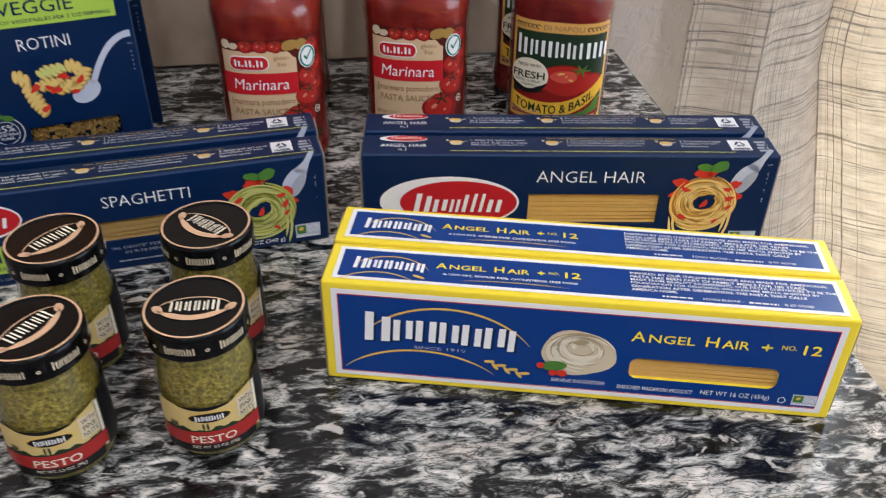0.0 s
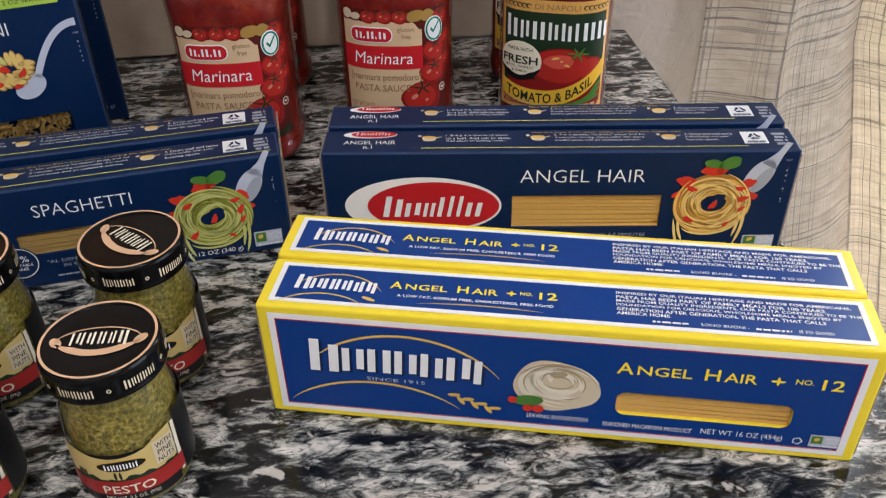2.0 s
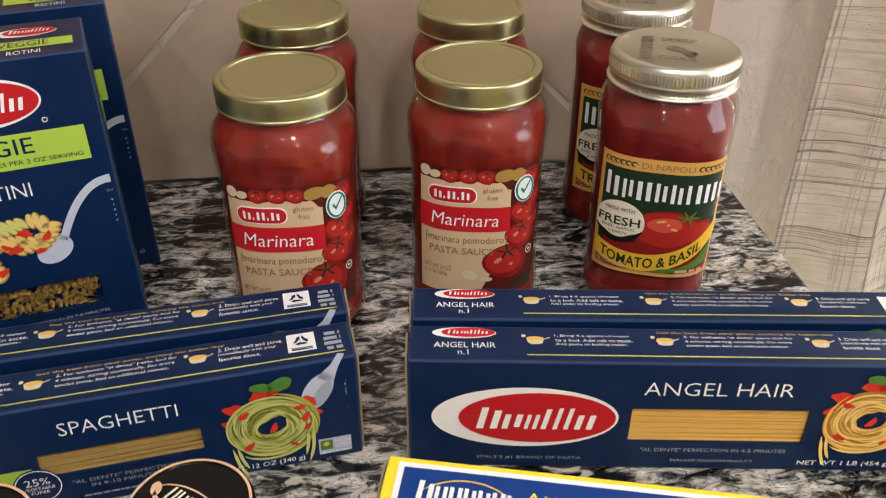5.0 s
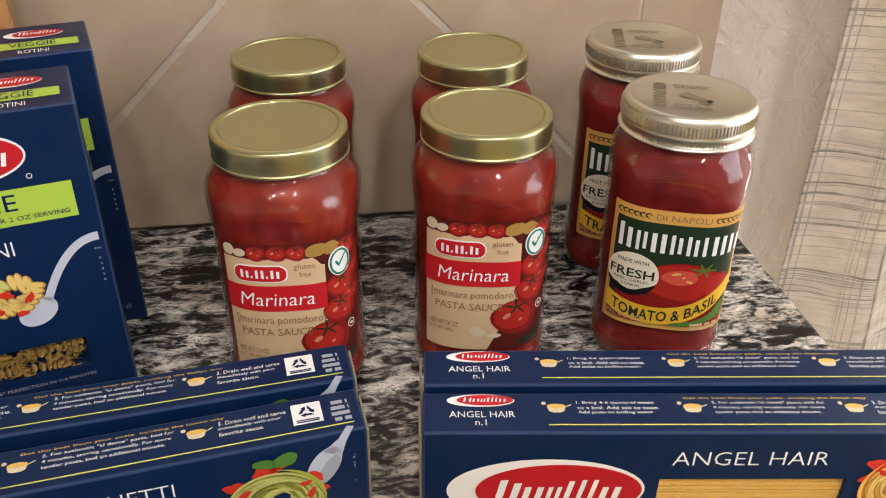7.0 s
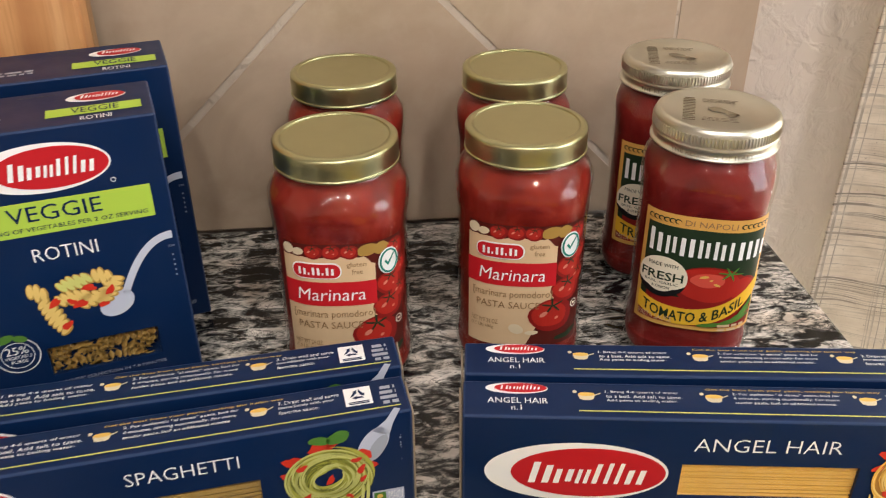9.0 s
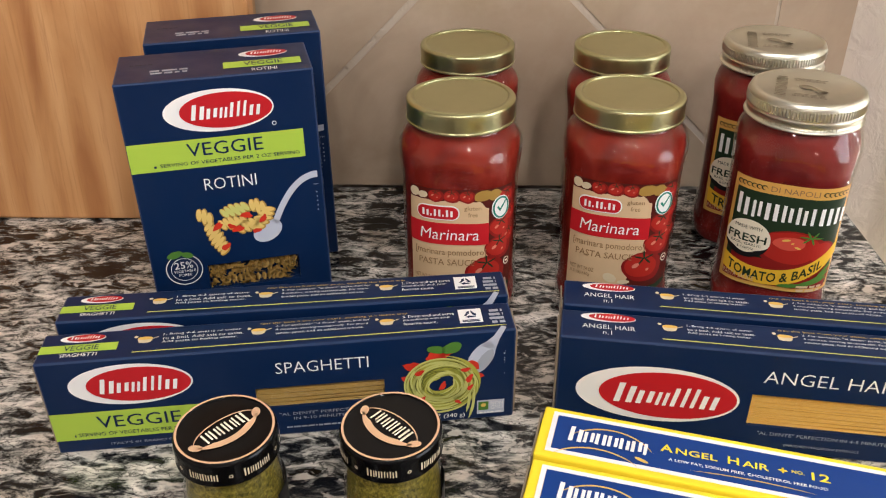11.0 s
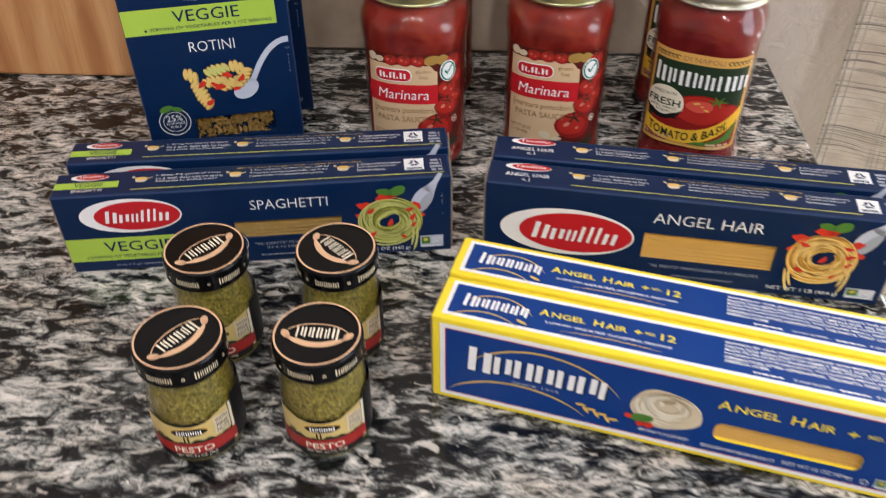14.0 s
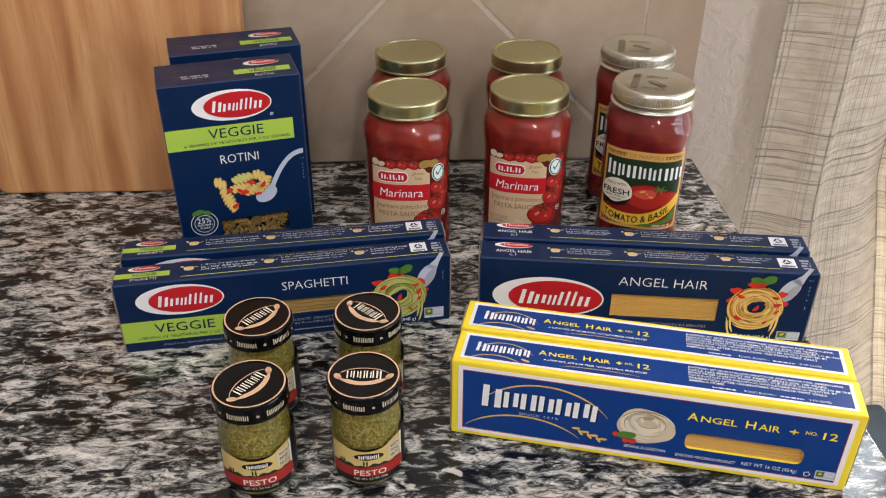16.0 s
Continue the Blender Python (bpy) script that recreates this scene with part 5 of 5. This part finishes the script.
    stamp("logo_mark", Ink().mark(-0.0255, 0.0845, 0.0345, 0.0985, (0.95, 0.7, 0.95, 0.75, 0.75, 0.35, 0.95, 1.0), (1.12, 0.92, 0.92, 0.92, 0.92, 0.92, 0.92, 0.92), 0, 0, 0.32), WHITE, j, W(0.0009))
    stamp("tomato_shade_picture", Ink().disc(0.0080, 0.0640, 0.0190, 0.0150, 0, 32, 0.02).disc(0.0250, 0.0615, 0.0088, 0.0105, 0, 24, 0.02).rect(-0.024, 0.0380, 0.0300, 0.0540, 0, 18), CRIMSON, j, W(0.0009))
    stamp("tomato_picture", Ink().disc(0.0065, 0.0655, 0.0165, 0.0125, 0, 32, 0.02).disc(0.0245, 0.0630, 0.0070, 0.0080, 0, 24, 0.02), SCARLET, j, W(0.0011))
    stamp("tomato_picture", Ink().disc(0.0060, 0.0690, 0.0085, 0.0052, 0.1, 24, 0.03), PINKRED, j, W(0.0013))
    lf, sh = Ink(), Ink()
    for i in range(6):
        lf.disc(0.0165 + 0.0030 * math.cos(i), 0.0750 + 0.0022 * math.sin(i), 0.0034, 0.0006, i * 1.0, 8)
    lf.disc(0.0260, 0.0430, 0.0075, 0.0016, 0.55, 12).disc(0.0230, 0.0395, 0.0090, 0.0020, 0.3, 12).disc(0.0285, 0.0480, 0.0062, 0.0015, 0.9, 12).disc(0.012, 0.0360, 0.0085, 0.0016, 0.15, 12)
    sh.disc(0.0040, 0.0715, 0.0024, 0.0009, 0.3, 10, 0.1).disc(0.0105, 0.0665, 0.0018, 0.0008, -0.4, 10, 0.1).disc(0.0075, 0.0695, 0.0010, 0.0006, 0.6, 8)
    stamp("stalk_picture", lf, LEAF, j, W(0.0017))
    stamp("shine_picture", sh, GOLD, j, W(0.0015))
    rib, n = Ink(), 24
    cur = lambda u: 0.0335 + (11.0 if u < -0.004 else 17.0) * (u + 0.004) ** 2
    lo, hi = c0 - hw + 0.0025, c0 + hw - 0.0015
    for i in range(n):
        a, c = lo + (hi - lo) * i / n, lo + (hi - lo) * (i + 1) / n
        rib.poly([(a, cur(a)), (c, cur(c)), (c, cur(c) + 0.0125), (a, cur(a) + 0.0125)])
    stamp("ribbon", rib, YELLOW2, j, W(0.0012))
    t = Ink().text(title, -0.0245, 0.0, 0.0260, 0.0078, bold=0.015)
    t.v = [(u, v + cur(u) + 0.0024) for u, v in t.v]
    stamp("title", t, OLIVE, j, W(0.0015))
    stamp("round_seal", Ink().disc(-0.0165, 0.0675, 0.0128, 0.0145, 0, 32), CREAM[1], j, W(0.0014))
    stamp("seal_foot", Ink().ring(-0.0165, 0.0675, 0.0131, 0.0148, 0.0038, 200, 340, 0, 20), BLACK, j, W(0.0017))
    stamp("seal_text", Ink().text("FRESH", -0.0275, 0.0650, -0.0058, 0.0712, bold=0.015).text("MADE WITH", -0.0240, 0.0748, -0.0090, 0.0775).text("BASIL, GARLIC", -0.0250, 0.0618, -0.0080, 0.0640).text("& ONION", -0.0210, 0.0588, -0.0120, 0.0608), OLIVE, j, W(0.0017))
    stamp("foot_text", Ink().text("PASTA SAUCE", -0.0265, 0.0345, -0.0085, 0.0385).bars(0.014, 0.0315, 0.029, 0.0375, 2, 3), SAND, j, W(0.0018))
    stamp("foot_band", Ink().rect(-0.0275, 0.0335, 0.0320, 0.0395, 0, 24).rect(0.016, 0.0395, 0.0335, 0.0500, 0, 10), CRIMSON, j, W(0.0010))
    return j


def pesto_jar(m, label, lid_turn):
    j = thing("pesto_jar", m, label, "pesto jar", "pesto jars")
    out = smooth_profile([(0.0190, 0.0), (0.0228, 0.0010), (0.0244, 0.0040), (0.0247, 0.0080), (0.0247, 0.0300), (0.0246, 0.0385), (0.0241, 0.0460), (0.0233, 0.0530), (0.0223, 0.0600), (0.0216, 0.0680)])
    part("glass", dressed(turned(out, None, 56), GLASS), GLASS, j, "clear glass jar")
    part("pesto", dressed(turned([(r - 0.0014, max(z, 0.0028)) for r, z in out if z < 0.0665], None, 56), PESTO), PESTO, j, "coarse green basil pesto")
    lid = part("lid", dressed(turned(smooth_profile([(0.0236, 0.0665), (0.0242, 0.0660), (0.0246, 0.0672), (0.0243, 0.0688), (0.0243, 0.0765), (0.0240, 0.0782), (0.0231, 0.0793), (0.0220, 0.0792), (0.0212, 0.0786), (0.0, 0.0786)], 3), None, 64, False), BLACKLID), BLACKLID, j, "glossy black metal lid with copper print")
    c, s = math.cos(lid_turn), math.sin(lid_turn)
    top = lambda lift: (lambda u, v: (c * u - s * v, s * u + c * v, 0.0786 + lift))
    stamp("copper_ring", Ink().ring(0, 0, 0.0232, 0.0232, 0.0011, 0, 360, 0, 64), COPPER, lid, lambda u, v: (u, v, 0.07960))
    sc = Ink().ring(0, -0.0050, 0.0192, 0.0150, 0.0036, 152, 28, 0, 24).disc(-0.0168, 0.0012, 0.0034, 0.0021, 0.9, 14).disc(0.0168, 0.0012, 0.0034, 0.0021, -0.9, 14)
    sc.ring(0, 0.0012, 0.0172, 0.0084, 0.0007, 180, 360, 0, 24)
    stamp("copper_scroll", sc, COPPER, lid, top(0.0004))
    stamp("lid_mark", Ink().mark(-0.0115, -0.0040, 0.0115, 0.0036, (1, 0.7, 0.8, 0.8, 0.8, 0.4), (1.1, 0.95, 0.95, 0.95, 0.95, 0.95), 0, 0, 0.45), CREAM[1], lid, top(0.0005))
    side = Ink()
    for i in range(6):
        u = -0.066 + i * 0.0254
        side.mark(u, 0.0700, u + 0.0140, 0.0742, (1, 0.7, 0.8, 0.8, 0.8, 0.4), (1.1, 0.95, 0.95, 0.95, 0.95, 0.95), 0, 0, 0.3)
        side.ring(u + 0.0195, 0.0720, 0.0010, 0.0010, 0.0005, 0, 360, 0, 8)
    stamp("rim_mark", side, CREAM[0], lid, wrap_of(0.0243, 2.0, 0.0004))
    def W(lift):
        base = wrap_of(0.0248, 2.0, lift)
        where = lambda u, v: base(u, v - 0.0025)
        where.curved = True
        return where
    stamp("label", Ink().rect(-0.0270, 0.0100, 0.0225, 0.0400, 0, 30), BLACK, j, W(0.0003), "paper label with a hill picture and red band")
    stamp("back_label", Ink().rect(0.0262, 0.0120, 0.0600, 0.0480, 0, 24), BLACK, j, W(0.0003), "black back label")
    stamp("label_edge", Ink().rect(0.0608, 0.0120, 0.0640, 0.0480, 0, 2).rect(0.0232, 0.0140, 0.0250, 0.0440, 0, 2), CREAM[1], j, W(0.0006))
    sky, hill, n = Ink(), Ink(), 26
    dip = lambda u: 0.0415 - 0.0035 * max(0.0, 1 - ((u + 0.002) / 0.017) ** 2) + max(0.0, u - 0.010) * 0.25
    up = lambda u: 0.0260 + 0.0010 * math.sin(300 * u) + 0.0009 * math.sin(810 * u)
    for i in range(n):
        a, b = -0.0270 + 0.0495 * i / n, -0.0270 + 0.0495 * (i + 1) / n
        sky.poly([(a, 0.0250), (b, 0.0250), (b, dip(b)), (a, dip(a))])
        hill.poly([(a, 0.0200), (b, 0.0200), (b, up(b)), (a, up(a))])
    for u in (-0.020, -0.0185, -0.017, -0.004, -0.002):
        hill.disc(u, 0.0275, 0.0006, 0.0026, 0, 8)
    stamp("label_sky", sky, STRAW, j, W(0.0006))
    stamp("hill_picture", hill, OLIVE, j, W(0.0008))
    stamp("red_band", Ink().rect(-0.0270, 0.0160, 0.0252, 0.0245, 0, 24), CRIMSON2, j, W(0.0010))
    stamp("title", Ink().text("PESTO", -0.0105, 0.0172, 0.0105, 0.0220, bold=0.008), CREAM[1], j, W(0.0013))
    stamp("weight_text", Ink().text("NET WT. 3.5 OZ. (99g)", -0.0110, 0.0120, 0.0115, 0.0145), CREAM[1], j, W(0.0006))
    stamp("logo_plate", Ink().disc(-0.0005, 0.0338, 0.0105, 0.0036, 0, 28), GOLD, j, W(0.0009))
    stamp("logo_field", Ink().disc(-0.0005, 0.0338, 0.0096, 0.0030, 0, 28), BLACK, j, W(0.0012))
    stamp("logo_mark", Ink().mark(-0.0070, 0.0322, 0.0060, 0.0354, (1, 0.7, 0.8, 0.8, 0.8, 0.4), (1,) * 6, 0, 0, 0.3), WHITE, j, W(0.0015))
    stamp("side_panel", Ink().rect(0.0128, 0.0275, 0.0222, 0.0405, 0, 6), CREAM[0], j, W(0.0010))
    stamp("side_text", Ink().text("WITH", 0.0138, 0.0366, 0.0212, 0.0394).text("PINE", 0.0142, 0.0326, 0.0208, 0.0354).text("NUTS", 0.0138, 0.0286, 0.0212, 0.0314), BLACK, j, W(0.0013))
    return j


SEALGREEN = carton_mat("teal_print", (0.02, 0.20, 0.15))
BROWNINK = carton_mat("brown_ink", (0.28, 0.17, 0.08))
PINKRED = carton_mat("tomato_glow_print", (0.62, 0.085, 0.055))
MAROON = carton_mat("maroon_print", (0.09, 0.012, 0.008))
CRIMSON2 = carton_mat("brick_red_print", (0.33, 0.022, 0.018))
CRIMSON = carton_mat("dark_tomato_print", (0.24, 0.012, 0.010))
SCARLET = carton_mat("bright_tomato_print", (0.40, 0.022, 0.014))
BLUSH = carton_mat("tomato_glint_print", (0.62, 0.22, 0.15))
OCHRE = carton_mat("ochre_print", (0.36, 0.22, 0.05))
STRAW = carton_mat("straw_print", (0.62, 0.47, 0.17))
YELLOW2 = carton_mat("warm_yellow_print", (0.80, 0.48, 0.03))
AMBER = carton_mat("amber_print", (0.68, 0.38, 0.09))
LIDINK = carton_mat("brown_lid_ink", (0.20, 0.16, 0.10))

room()
counter()
backsplash()
curtain()
cutting_boards()
bench()


def at(x, y, turn):
    return pose(x, y, TOP + 0.0006, 0, 0, turn)


yellow_edge_box(at(-0.3045, -0.444, -14.3), "royal blue and yellow angel hair carton with a pasta window")
yellow_edge_box(at(-0.296, -0.4075, -14.6), "royal blue and yellow angel hair carton behind its twin")
angel_hair_box(at(-0.2755, -0.3195, -7.5), "navy angel hair carton with red oval and pasta window")
angel_hair_box(at(-0.271, -0.2885, -7.2), "navy angel hair carton standing behind its twin")
veggie_spaghetti_box(at(-0.563, -0.345, 8.0), "navy and lime spaghetti carton with brownish pasta window")
veggie_spaghetti_box(at(-0.567, -0.306, 7.0), "navy and lime spaghetti carton behind its twin")
rotini_box(at(-0.538, -0.226, 15.4), "tall navy and lime rotini carton with spiral pasta window")
rotini_box(at(-0.545, -0.149, 15.3), "tall navy and lime rotini carton behind its twin")
for x, y, turn, drop in ((-0.3321, -0.1735, -3.0, 0.0008), (-0.2213, -0.1681, -10.0, -0.0015), (-0.3281, -0.0641, -4.0, 0.0), (-0.2113, -0.0674, -8.0, 0.0)):
    marinara_jar(at(x, y, turn), "glass jar of red marinara sauce with pale gold lid", drop)
tomato_basil_jar(at(-0.1095, -0.1742, -20.0), "squared glass jar of tomato basil sauce with tinplate lid", "TOMATO & BASIL")
tomato_basil_jar(at(-0.101, -0.0761, -14.0), "squared glass sauce jar with tinplate lid behind another", "TRADITIONAL")
for x, y, turn, lt in ((-0.4355, -0.4784, 9.0, 235.0), (-0.3628, -0.4725, 6.0, 178.0), (-0.4404, -0.4065, 8.0, 228.0), (-0.3628, -0.4030, 14.0, 138.0)):
    pesto_jar(at(x, y, turn), "small glass jar of green pesto with black lid", radians(lt - turn))
